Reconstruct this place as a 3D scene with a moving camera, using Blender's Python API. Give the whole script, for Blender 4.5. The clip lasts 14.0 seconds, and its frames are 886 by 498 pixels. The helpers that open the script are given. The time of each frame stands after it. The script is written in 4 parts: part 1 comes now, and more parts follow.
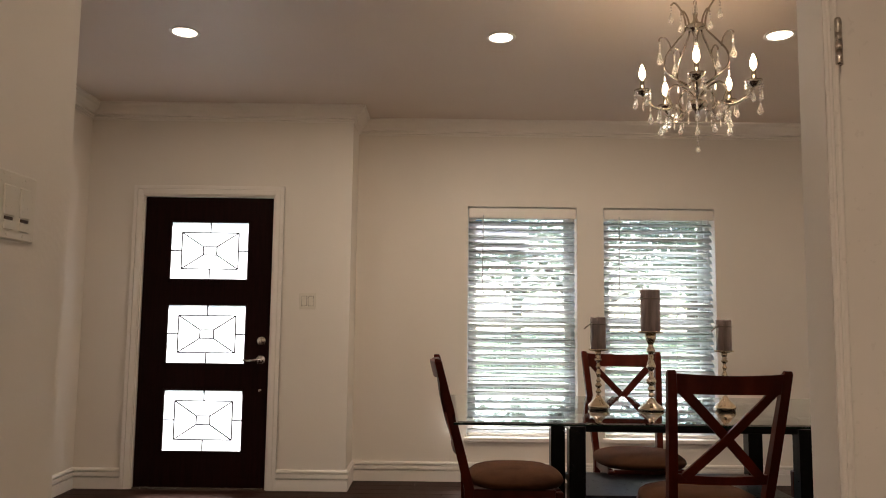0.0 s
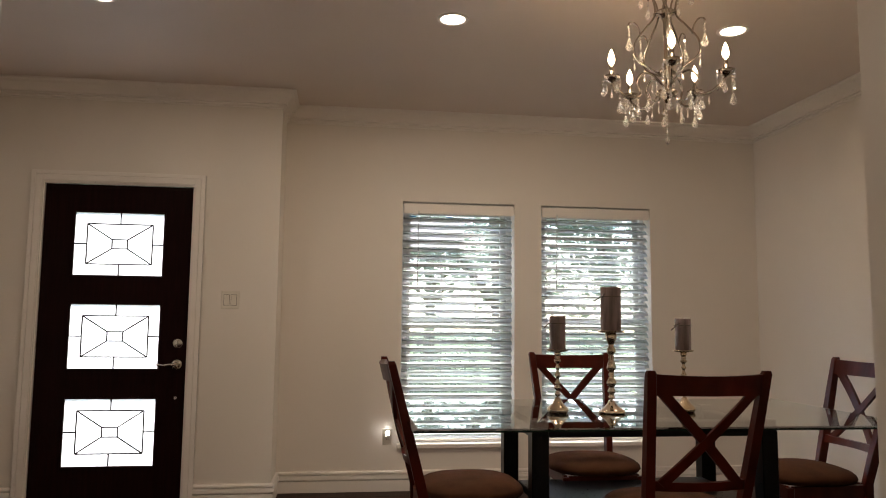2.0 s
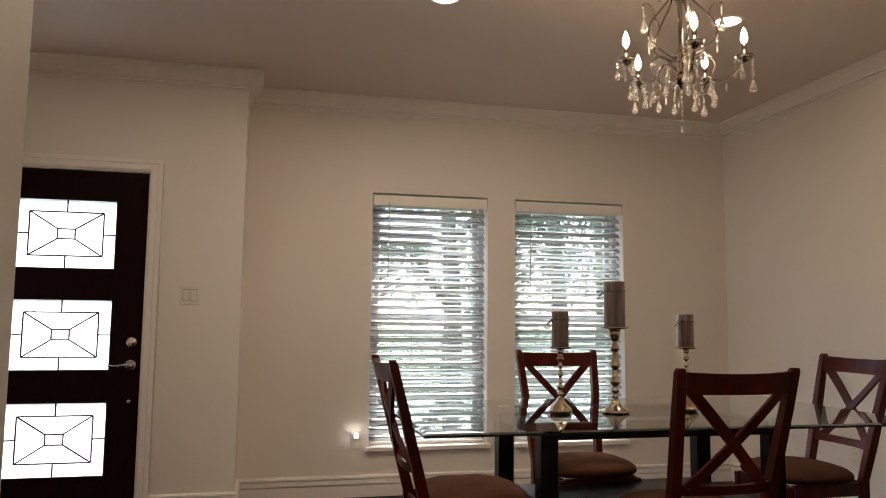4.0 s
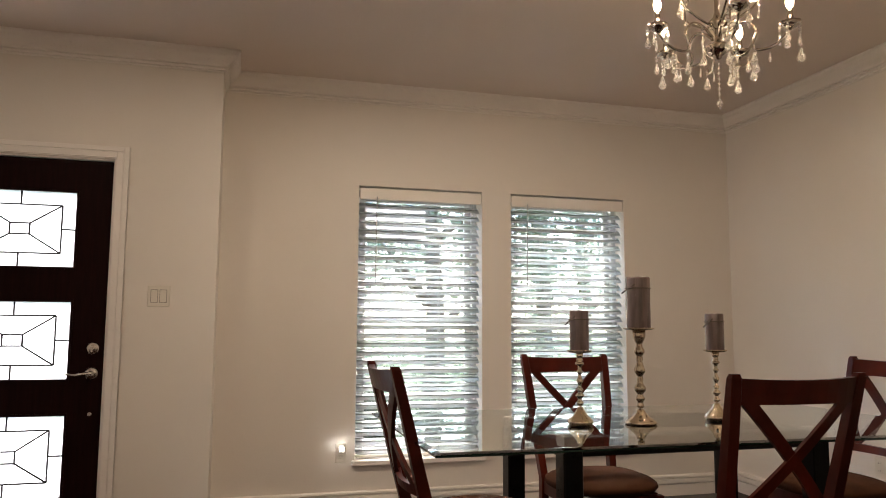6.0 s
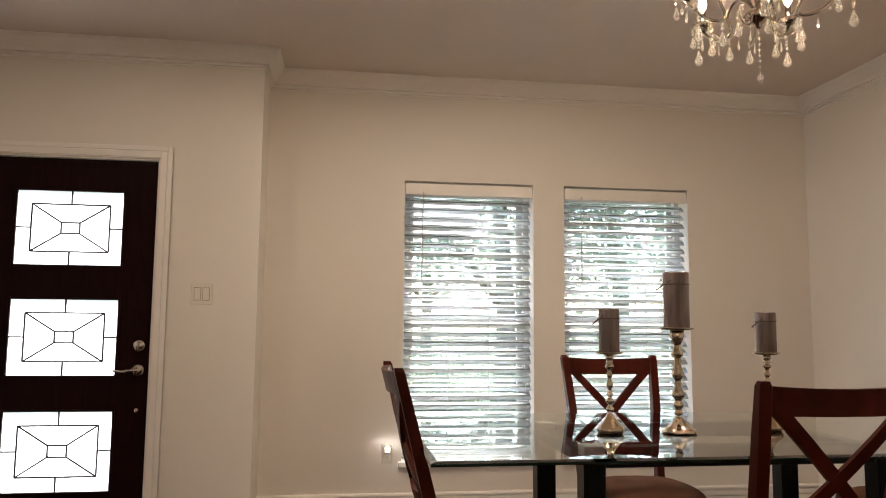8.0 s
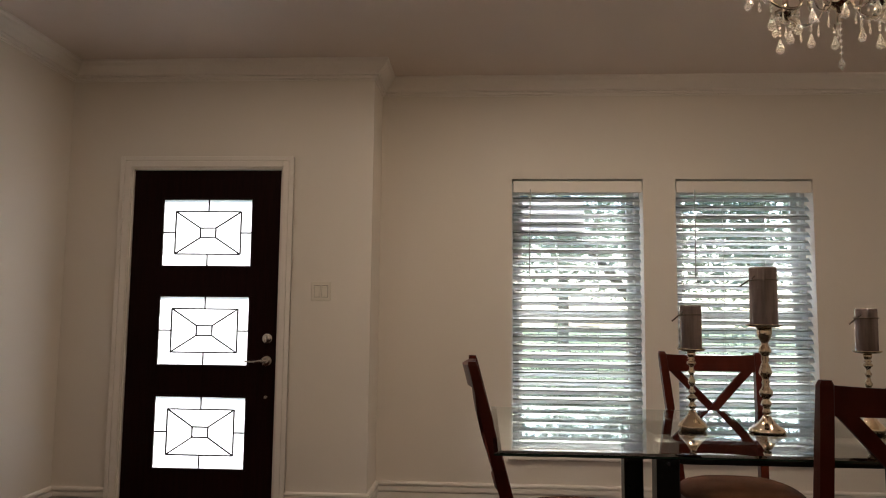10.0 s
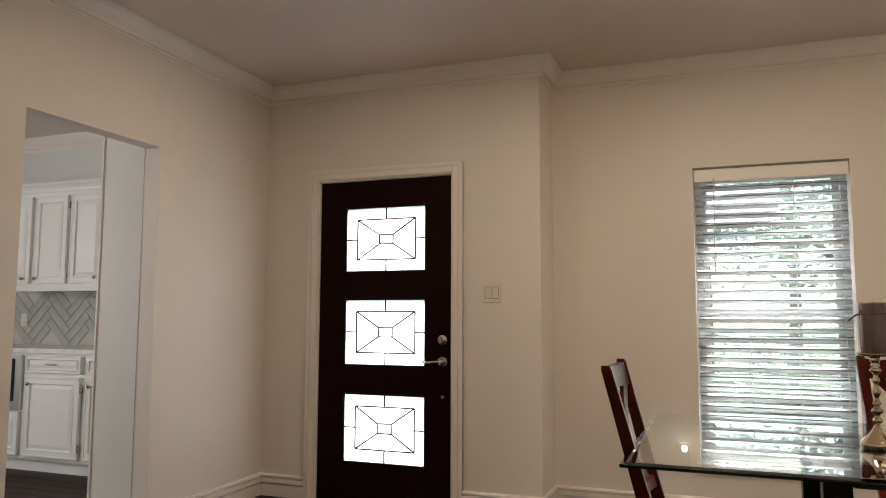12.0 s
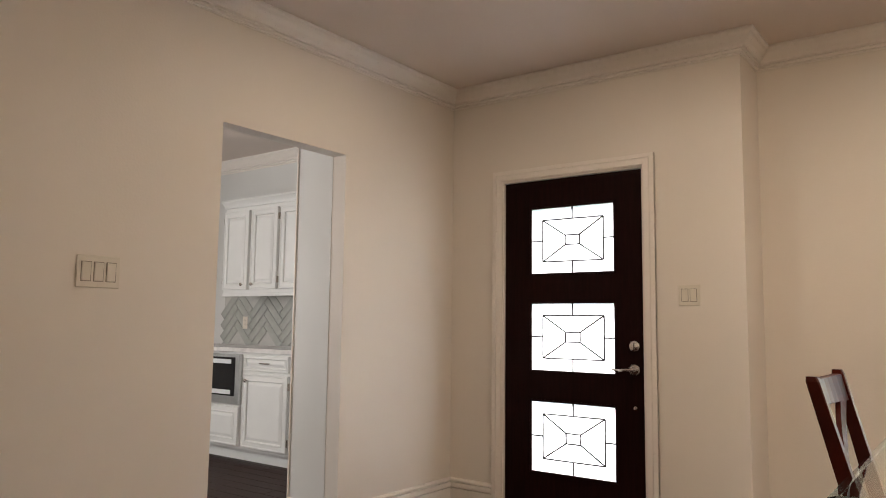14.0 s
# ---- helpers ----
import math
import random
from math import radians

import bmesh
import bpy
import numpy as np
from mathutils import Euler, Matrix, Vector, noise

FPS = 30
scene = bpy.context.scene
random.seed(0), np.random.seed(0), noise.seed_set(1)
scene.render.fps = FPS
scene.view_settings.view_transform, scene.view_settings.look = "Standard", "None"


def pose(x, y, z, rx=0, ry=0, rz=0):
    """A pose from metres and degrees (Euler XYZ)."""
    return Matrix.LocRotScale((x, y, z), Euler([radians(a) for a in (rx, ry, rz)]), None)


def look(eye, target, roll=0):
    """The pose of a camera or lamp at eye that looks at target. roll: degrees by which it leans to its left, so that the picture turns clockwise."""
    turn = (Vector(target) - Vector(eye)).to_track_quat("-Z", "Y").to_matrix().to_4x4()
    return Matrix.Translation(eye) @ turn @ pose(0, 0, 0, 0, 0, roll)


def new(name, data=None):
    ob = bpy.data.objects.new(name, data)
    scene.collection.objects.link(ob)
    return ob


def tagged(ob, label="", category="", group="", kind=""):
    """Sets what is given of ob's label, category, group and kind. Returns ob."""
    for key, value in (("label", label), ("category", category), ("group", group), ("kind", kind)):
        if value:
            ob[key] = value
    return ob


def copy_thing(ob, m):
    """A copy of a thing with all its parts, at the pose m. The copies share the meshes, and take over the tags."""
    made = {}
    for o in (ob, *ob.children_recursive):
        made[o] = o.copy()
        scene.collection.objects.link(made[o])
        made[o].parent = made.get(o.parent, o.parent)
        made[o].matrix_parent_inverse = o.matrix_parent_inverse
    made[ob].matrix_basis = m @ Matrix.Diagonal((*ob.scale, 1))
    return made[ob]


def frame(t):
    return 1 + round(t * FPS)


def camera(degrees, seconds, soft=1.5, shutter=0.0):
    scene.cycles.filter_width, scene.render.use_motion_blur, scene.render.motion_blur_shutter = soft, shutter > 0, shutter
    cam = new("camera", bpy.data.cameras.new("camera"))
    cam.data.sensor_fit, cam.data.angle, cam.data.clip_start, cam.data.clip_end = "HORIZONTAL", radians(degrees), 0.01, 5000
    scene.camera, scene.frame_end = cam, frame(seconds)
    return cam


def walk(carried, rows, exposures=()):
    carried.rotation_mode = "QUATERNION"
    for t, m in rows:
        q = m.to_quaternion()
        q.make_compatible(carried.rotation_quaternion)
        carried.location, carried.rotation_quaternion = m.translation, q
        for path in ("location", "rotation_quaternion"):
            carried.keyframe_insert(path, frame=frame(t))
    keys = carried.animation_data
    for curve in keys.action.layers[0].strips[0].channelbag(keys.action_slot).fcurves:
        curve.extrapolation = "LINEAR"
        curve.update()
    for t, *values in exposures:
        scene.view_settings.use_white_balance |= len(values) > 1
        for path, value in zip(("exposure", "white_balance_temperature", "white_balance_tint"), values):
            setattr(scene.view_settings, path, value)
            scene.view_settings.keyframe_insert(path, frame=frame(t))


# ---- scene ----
cam = camera(62.2, 14.0, soft=1.0)
EXPOSURES = [(0, 3.56), (1, 3.33), (1.5, 3.29), (5, 3.38), (6, 3.62), (7.5, 3.85), (8, 3.78), (10.5, 3.02), (11, 3.08), (12, 3.58), (13, 3.78), (13.5, 3.9), (14, 3.9)]
PATH = [
    (0, (0.022, 0.096, 1.187), (0.023, 2.087, 1.377), 0.7),
    (0.5, (0.013, 0.192, 1.181), (0.041, 2.183, 1.372), 0.8),
    (1, (-0.027, 0.297, 1.177), (0.032, 2.286, 1.382), 0.7),
    (1.5, (-0.105, 0.323, 1.194), (0.049, 2.308, 1.388), 0.5),
    (2, (-0.182, 0.372, 1.167), (0.077, 2.345, 1.368), 0.6),
    (4.5, (-0.444, 0.72, 1.149), (0.011, 2.658, 1.349), 0.5),
    (5, (-0.444, 0.816, 1.14), (0.023, 2.75, 1.344), 0.5),
    (5.5, (-0.454, 0.911, 1.128), (0.037, 2.838, 1.337), 0.5),
    (6, (-0.464, 1.012, 1.135), (0.049, 2.933, 1.35), 0.3),
    (6.5, (-0.418, 1.031, 1.129), (0.093, 2.953, 1.341), 0.3),
    (7, (-0.338, 1.05, 1.123), (0.137, 2.982, 1.333), 0.4),
    (7.5, (-0.266, 1.085, 1.125), (0.133, 3.033, 1.339), 0.4),
    (8, (-0.177, 1.105, 1.142), (0.099, 3.075, 1.349), 0.5),
    (10.5, (0.118, 0.958, 1.149), (-0.123, 2.934, 1.335), 0.6),
    (11, (0.205, 0.989, 1.137), (-0.192, 2.94, 1.329), 0.6),
    (11.5, (0.27, 1.022, 1.146), (-0.286, 2.933, 1.337), 0.6),
    (12, (0.329, 1.082, 1.157), (-0.367, 2.948, 1.342), 0.2),
    (12.5, (0.344, 1.087, 1.15), (-0.451, 2.913, 1.328), 0.4),
    (13, (0.342, 1.142, 1.14), (-0.535, 2.93, 1.326), 0.4),
    (13.5, (0.33, 1.201, 1.165), (-0.667, 2.925, 1.34), 0.5),
    (14, (0.376, 1.301, 1.134), (-0.812, 2.897, 1.336), 0.7),
]
walk(cam, [(t, look(eye, target, roll)) for t, eye, target, roll in PATH], EXPOSURES)

SKY, SUN = 0.11, 1.1
# The hall and kitchen powers drive fill lamps added out of view.
BULB_W, CAN_W, HALL_FILL_W, KIT_W = 0.085, 0.88, 2.3, 7.0
scene.view_settings.exposure = 3.6

# ---- light ----
world = bpy.data.worlds.new("sky")
scene.world = world
world.use_nodes = True
wn = world.node_tree
sky = wn.nodes.new("ShaderNodeTexSky")
sky.sky_type = "NISHITA"
sky.sun_disc = False
sky.sun_elevation, sky.sun_rotation = radians(52), radians(11)
wn.links.new(sky.outputs[0], wn.nodes["Background"].inputs[0])
wn.nodes["Background"].inputs[1].default_value = SKY

sun = new("sun", bpy.data.lights.new("sun", "SUN"))
sun.data.energy, sun.data.angle, sun.data.color = SUN, radians(25), (1.0, 0.95, 0.88)
sun.matrix_world = look((0, 0, 0), (-0.12, -0.6, -0.78))


def lamp(name, kind, place, energy, color, size=0.05, target=None, spread=None):
    ob = new(name, bpy.data.lights.new(name, kind))
    ob.data.energy, ob.data.color = energy, color
    if kind == "AREA":
        ob.data.shape, ob.data.size = "DISK", size
        if spread:
            ob.data.spread = radians(spread)
    else:
        ob.data.shadow_soft_size = size
    ob.matrix_world = look(place, target) if target else Matrix.Translation(place)
    return ob


# ---- materials ----
def material(name, color=(0.8, 0.8, 0.8), rough=0.5, metal=0.0, vary=0.0, scale=8.0, bump=0.0, fine=150.0, stretch=(1, 1, 1), coat=0.0, spec=0.5):
    """A surface with broad tone changes, fine grain in its gloss and relief."""
    m = bpy.data.materials.new(name)
    m.use_nodes = True
    n, l = m.node_tree.nodes, m.node_tree.links
    b = n["Principled BSDF"]
    b.inputs["Roughness"].default_value, b.inputs["Metallic"].default_value = rough, metal
    b.inputs["Coat Weight"].default_value = coat
    b.inputs["Coat Roughness"].default_value = 0.08
    b.inputs["Specular IOR Level"].default_value = spec
    b.inputs["Base Color"].default_value = (*color, 1)
    if vary or bump:
        co = n.new("ShaderNodeTexCoord")
        mp = n.new("ShaderNodeMapping")
        mp.inputs["Scale"].default_value = stretch
        l.new(co.outputs["Object"], mp.inputs[0])
        a, f = n.new("ShaderNodeTexNoise"), n.new("ShaderNodeTexNoise")
        a.inputs["Scale"].default_value, a.inputs["Detail"].default_value = scale, 5
        f.inputs["Scale"].default_value, f.inputs["Detail"].default_value = fine, 3
        l.new(mp.outputs[0], a.inputs["Vector"])
        l.new(mp.outputs[0], f.inputs["Vector"])
    if vary:
        r = n.new("ShaderNodeMapRange")
        r.inputs["From Min"].default_value, r.inputs["From Max"].default_value = 0.3, 0.7
        r.inputs["To Min"].default_value, r.inputs["To Max"].default_value = 1 - vary, 1 + vary
        l.new(a.outputs[0], r.inputs[0])
        mx = n.new("ShaderNodeVectorMath")
        mx.operation = "SCALE"
        mx.inputs[0].default_value = color
        l.new(r.outputs[0], mx.inputs["Scale"])
        l.new(mx.outputs[0], b.inputs["Base Color"])
        g = n.new("ShaderNodeMapRange")
        g.inputs["To Min"].default_value, g.inputs["To Max"].default_value = max(0.02, rough - 0.08), min(1, rough + 0.08)
        l.new(f.outputs[0], g.inputs[0])
        l.new(g.outputs[0], b.inputs["Roughness"])
    if bump:
        u = n.new("ShaderNodeBump")
        u.inputs["Strength"].default_value, u.inputs["Distance"].default_value = bump, 0.002
        l.new(f.outputs[0], u.inputs["Height"])
        l.new(u.outputs[0], b.inputs["Normal"])
    return m


def glow(name, color, strength):
    m = bpy.data.materials.new(name)
    m.use_nodes = True
    b = m.node_tree.nodes["Principled BSDF"]
    b.inputs["Base Color"].default_value = (0.8, 0.8, 0.8, 1)
    b.inputs["Emission Color"].default_value, b.inputs["Emission Strength"].default_value = (*color, 1), strength
    return m


def glass(name, color=(1, 1, 1), rough=0.0, ior=1.45):
    m = bpy.data.materials.new(name)
    m.use_nodes = True
    b = m.node_tree.nodes["Principled BSDF"]
    b.inputs["Base Color"].default_value = (*color, 1)
    b.inputs["Transmission Weight"].default_value, b.inputs["Roughness"].default_value, b.inputs["IOR"].default_value = 1.0, rough, ior
    return m


def see_through(name, tint, back, rough, share):
    """Light passes and scatters: share of diffuse transmission against diffuse reflection."""
    m = bpy.data.materials.new(name)
    m.use_nodes = True
    n, l = m.node_tree.nodes, m.node_tree.links
    b = n["Principled BSDF"]
    b.inputs["Base Color"].default_value, b.inputs["Roughness"].default_value = (*tint, 1), rough
    t = n.new("ShaderNodeBsdfTranslucent")
    t.inputs[0].default_value = (*back, 1)
    mix = n.new("ShaderNodeMixShader")
    mix.inputs[0].default_value = share
    l.new(b.outputs[0], mix.inputs[1])
    l.new(t.outputs[0], mix.inputs[2])
    l.new(mix.outputs[0], n["Material Output"].inputs["Surface"])
    return m


WALL = material("wall_paint", (0.75, 0.69, 0.622), 0.55, vary=0.025, scale=1.3, bump=0.25, fine=90)
CEIL = material("ceiling_paint", (0.70, 0.60, 0.53), 0.5, vary=0.03, scale=1.1, bump=0.25, fine=70)
TRIM = material("trim_paint", (0.81, 0.755, 0.70), 0.3, vary=0.02, scale=3, bump=0.05, fine=60)
KWALL = material("kitchen_paint", (0.68, 0.68, 0.66), 0.55, vary=0.02, scale=1.5, bump=0.2, fine=90)
FLOORW = material("dark_floor_wood", (0.026, 0.009, 0.006), 0.45, spec=0.1, vary=0.35, scale=6, bump=0.2, fine=60, stretch=(0.3, 4, 1))
SUBFLOOR = material("subfloor", (0.02, 0.012, 0.01), 0.6)
MAHOG = material("mahogany_door", (0.011, 0.0022, 0.002), 0.45, vary=0.3, scale=9, bump=0.2, fine=80, stretch=(6, 1, 0.5), spec=0.08)
CHERRY = material("cherry_chair_wood", (0.055, 0.0065, 0.003), 0.34, vary=0.35, scale=12, bump=0.05, fine=60, stretch=(1, 1, 0.4), coat=0.06, spec=0.14)
SUEDE = material("brown_suede", (0.046, 0.018, 0.0095), 0.95, vary=0.3, scale=9, bump=0.6, fine=260, spec=0.08)
BLACKW = material("black_table_wood", (0.002, 0.0018, 0.002), 0.3, vary=0.3, scale=8, bump=0.1, fine=70, spec=0.14)
SILVER = material("silver_plate", (0.66, 0.56, 0.43), 0.10, 1.0, vary=0.05, scale=30, bump=0.08, fine=200)
CHROME = material("chrome", (0.40, 0.35, 0.30), 0.07, 1.0)
NICKEL = material("satin_nickel", (0.55, 0.5, 0.45), 0.25, 1.0, vary=0.1, scale=40)
STEEL = material("stainless_steel", (0.55, 0.56, 0.56), 0.3, 1.0, vary=0.08, scale=30, stretch=(1, 1, 20))
# Vertical tone streaks put glossy highlights into the wax colour.
WAX = material("grey_brown_wax", (0.17, 0.122, 0.118), 0.24, vary=0.4, scale=40, bump=0.5, fine=50, stretch=(1, 1, 0.12), coat=0.8)
GAP = material("shadow_gap", (0.22, 0.19, 0.15), 0.8)
TWINE = material("twine", (0.07, 0.045, 0.035), 0.8)
PLATE = material("switch_plastic", (0.70, 0.645, 0.56), 0.3, vary=0.02, scale=20)
CAB = material("cabinet_paint", (0.78, 0.78, 0.76), 0.32, vary=0.02, scale=4, bump=0.05)
STONE = material("pale_stone_worktop", (0.74, 0.72, 0.70), 0.2, vary=0.15, scale=10, bump=0.05)
BLACKG = material("black_oven_glass", (0.01, 0.01, 0.012), 0.08)
TILE = material("grey_green_tile", (0.43, 0.44, 0.41), 0.12, vary=0.18, scale=6, bump=0.25, fine=25)
GROUT = material("grout", (0.5, 0.5, 0.47), 0.9, vary=0.05, scale=40)
LEAD = material("lead_came", (0.004, 0.004, 0.004), 0.6, spec=0.1)
CAPGREY = material("cap_plastic", (0.42, 0.41, 0.40), 0.35, vary=0.05, scale=40)
VINYL = material("window_vinyl", (0.75, 0.76, 0.77), 0.35)
GRASS = material("lawn", (0.07, 0.12, 0.03), 0.9, vary=0.35, scale=2.5, bump=0.5, fine=60)
BARK = material("bark", (0.19, 0.16, 0.13), 0.9, vary=0.4, scale=9, bump=0.8, fine=40, stretch=(1, 1, 0.2))
FENCE = material("fence_board", (0.30, 0.25, 0.20), 0.8, vary=0.2, scale=6)
LEAF = see_through("leaf", (0.115, 0.13, 0.10), (0.32, 0.37, 0.29), 0.45, 0.6)
SLAT = see_through("blind_slat", (0.80, 0.81, 0.81), (0.94, 0.96, 0.97), 0.4, 0.56)
FROST = see_through("frosted_glass", (0.5, 0.5, 0.5), (0.72, 0.72, 0.73), 0.2, 0.93)
STICK = material("blue_sticker", (0.02, 0.22, 0.62), 0.4)
PANE = glass("window_pane", (1, 1, 1), 0.0, 1.45)
EDGEG = material("polished_glass_edge", (0.006, 0.018, 0.014), 0.1, spec=0.3)
TOPG = glass("table_glass", (0.86, 0.95, 0.92), 0.0, 1.5)
CRYSTAL = glass("crystal", (1, 0.98, 0.95), 0.0, 1.6)
CRYSTAL.node_tree.nodes["Principled BSDF"].inputs["Transmission Weight"].default_value = 0.8
BULB = glow("bulb_glass", (1.0, 0.80, 0.52), 3.6)
CANLIT = glow("lit_lens", (1.0, 0.9, 0.76), 1.3)


# ---- shaping ----
def part(name, bm, mat, parent=None, label="", m=None, smooth=False, **tags):
    me = bpy.data.meshes.new(name)
    bm.normal_update()
    bm.to_mesh(me)
    bm.free()
    for k in (mat if isinstance(mat, (list, tuple)) else [mat]):
        me.materials.append(k)
    if smooth:
        for p in me.polygons:
            p.use_smooth = True
    ob = new(name, me)
    if parent:
        ob.parent = parent
    if m is not None:
        ob.matrix_basis = m
    return tagged(ob, label, **tags)


def thing(name, label, category, m, group="", kind=""):
    ob = new(name)
    ob.empty_display_size = 0.05
    ob.matrix_basis = m
    return tagged(ob, label, category, group, kind)


def box(x0, x1, y0, y1, z0, z1, bm=None, bevel=0.0, m=None, seg=1):
    bm = bm or bmesh.new()
    mat = Matrix.Translation(((x0 + x1) / 2, (y0 + y1) / 2, (z0 + z1) / 2)) @ Matrix.Diagonal((x1 - x0, y1 - y0, z1 - z0, 1))
    if m is not None:
        mat = m @ mat
    v = bmesh.ops.create_cube(bm, size=1, matrix=mat)["verts"]
    if bevel:
        e = list({e for a in v for e in a.link_edges})
        bmesh.ops.bevel(bm, geom=e, offset=bevel, segments=seg, affect="EDGES", profile=0.5)
    return bm


def lathe(profile, seg=20, bm=None, m=None):
    """A turned body about z from (radius, height) pairs."""
    bm = bm or bmesh.new()
    m = m if m is not None else Matrix()
    rings = []
    for r, z in profile:
        if r < 1e-5:
            rings.append([bm.verts.new(m @ Vector((0, 0, z)))])
        else:
            rings.append([bm.verts.new(m @ Vector((r * math.cos(a * math.tau / seg), r * math.sin(a * math.tau / seg), z))) for a in range(seg)])
    for a, b in zip(rings, rings[1:]):
        for i in range(seg):
            j = (i + 1) % seg
            q = [a[i % len(a)], a[j % len(a)], b[j % len(b)], b[i % len(b)]]
            q = [v for k, v in enumerate(q) if v not in q[:k]]
            if len(q) > 2:
                bm.faces.new(q)
    bmesh.ops.recalc_face_normals(bm, faces=bm.faces)
    return bm


def tube(points, radius, seg=8, bm=None, flat=1.0):
    """A round bar along points; radius is a number or one for each point."""
    bm = bm or bmesh.new()
    pts = [Vector(p) for p in points]
    rad = [radius] * len(pts) if isinstance(radius, (int, float)) else radius
    rings, side = [], None
    for i, p in enumerate(pts):
        d = (pts[min(i + 1, len(pts) - 1)] - pts[max(i - 1, 0)]).normalized()
        if side is None:
            side = d.cross(Vector((0, 0, 1)) if abs(d.z) < 0.9 else Vector((1, 0, 0))).normalized()
        side = (side - d * side.dot(d)).normalized()
        up = d.cross(side)
        rings.append([bm.verts.new(p + (side * math.cos(a * math.tau / seg) + up * math.sin(a * math.tau / seg) * flat) * rad[i]) for a in range(seg)])
    for a, b in zip(rings, rings[1:]):
        for i in range(seg):
            bm.faces.new((a[i], a[(i + 1) % seg], b[(i + 1) % seg], b[i]))
    bm.faces.new(list(reversed(rings[0])))
    bm.faces.new(rings[-1])
    return bm


def smooth_line(points, steps=6):
    """Catmull-Rom through the points."""
    p = [Vector(q) for q in points]
    p = [2 * p[0] - p[1]] + p + [2 * p[-1] - p[-2]]
    out = []
    for i in range(1, len(p) - 2):
        for k in range(steps):
            t = k / steps
            a, b, c, d = p[i - 1], p[i], p[i + 1], p[i + 2]
            out.append(0.5 * (2 * b + (c - a) * t + (2 * a - 5 * b + 4 * c - d) * t * t + (3 * b - a - 3 * c + d) * t ** 3))
    return out + [p[-2]]


def sweep(path, profile, bm=None):
    """A moulding along a wall line; (d, z) is d out of the wall, to the right of the way walked."""
    bm = bm or bmesh.new()
    pts = [Vector((x, y)) for x, y in path]
    rings = []
    for i, p in enumerate(pts):
        ns = []
        if i:
            d = (p - pts[i - 1]).normalized()
            ns.append(Vector((d.y, -d.x)))
        if i + 1 < len(pts):
            d = (pts[i + 1] - p).normalized()
            ns.append(Vector((d.y, -d.x)))
        n = ns[0] if len(ns) == 1 else (ns[0] + ns[1]) / (1 + ns[0].dot(ns[1]))
        rings.append([bm.verts.new((p.x + n.x * d, p.y + n.y * d, z)) for d, z in profile])
    for a, b in zip(rings, rings[1:]):
        for i in range(len(profile)):
            j = (i + 1) % len(profile)
            bm.faces.new((a[i], b[i], b[j], a[j]))
    bm.faces.new(rings[0])
    bm.faces.new(list(reversed(rings[-1])))
    bmesh.ops.recalc_face_normals(bm, faces=bm.faces)
    return bm


def wall(name, boxes, mat, label):
    bm = bmesh.new()
    for b in boxes:
        box(*b, bm=bm)
    return part(name, bm, mat, label=label, kind="structure")


# ---- the rooms ----
WX, EX, DY, NY, JX, TOP = -2.51, 2.945, 5.285, 5.635, -0.63, 2.70
DX0, DX1, DT = -2.10, -1.185, 2.035
WIN = ((0.213, 1.040), (1.243, 2.088))
WZ0, WZ1 = 0.325, 2.045
OY0, OY1, OT = 3.415, 4.248, 2.078
HX0, HX1, HY = -0.70, 0.768, 1.50

wall("wall_door_side", [(WX, DX0 - 0.02, DY, DY + 0.16, 0, TOP), (DX1 + 0.02, JX, DY, DY + 0.16, 0, TOP), (DX0 - 0.02, DX1 + 0.02, DY, DY + 0.16, DT + 0.02, TOP), (JX - 0.16, JX, DY + 0.16, NY + 0.22, 0, TOP)], WALL, "beige painted plaster wall round the front door with a jog")
NB = NY + 0.22
wall("wall_window_side", [(JX, WIN[0][0], NY, NB, 0, TOP), (WIN[0][1], WIN[1][0], NY, NB, 0, TOP), (WIN[1][1], EX + 0.12, NY, NB, 0, TOP)] + [b for w in WIN for b in ((w[0], w[1], NY, NB, 0, WZ0 - 0.035), (w[0], w[1], NY, NB, WZ1, TOP))], WALL, "beige painted plaster wall with two deep window openings")
wall("wall_east", [(EX, EX + 0.12, HY, NY, 0, TOP)], WALL, "beige painted plaster side wall")
wall("wall_kitchen_side", [(WX - 0.10, WX, 1.4, OY0, 0, TOP), (WX - 0.10, WX, OY1, DY + 0.16, 0, TOP), (WX - 0.10, WX, OY0, OY1, OT, TOP)], WALL, "beige painted plaster wall with a plain opening to the kitchen")
wall("wall_south_west", [(WX - 0.16, HX0 - 0.12, 1.38, 1.50, 0, TOP)], WALL, "plain beige wall")
wall("wall_hall_side", [(HX0 - 0.12, HX0, -1.6, 1.50, 0, TOP)], WALL, "beige painted hall wall ending at the room")
wall("wall_south_east", [(HX1, HX1 + 0.03, HY, HY + 0.10, 0, TOP), (HX1 + 0.82, EX, HY, HY + 0.10, 0, TOP), (HX1 + 0.03, HX1 + 0.82, HY, HY + 0.10, 2.06, TOP)], WALL, "beige painted wall holding the closet door")
wall("wall_hall_back", [(HX0 - 0.12, EX + 0.12, -1.72, -1.6, 0, TOP), (EX, EX + 0.12, -1.6, HY, 0, TOP)], WALL, "plain beige hall wall")
wall("ceiling", [(WX - 0.10, EX + 0.12, -1.72, NB, TOP, TOP + 0.1)], CEIL, "flat painted ceiling")
wall("floor", [(-6.6, HX0 - 0.12, 1.28, NB + 0.15, -0.12, -0.012), (HX0 - 0.12, EX + 0.12, -1.72, NB, -0.12, -0.012)], SUBFLOOR, "dark boarded floor")

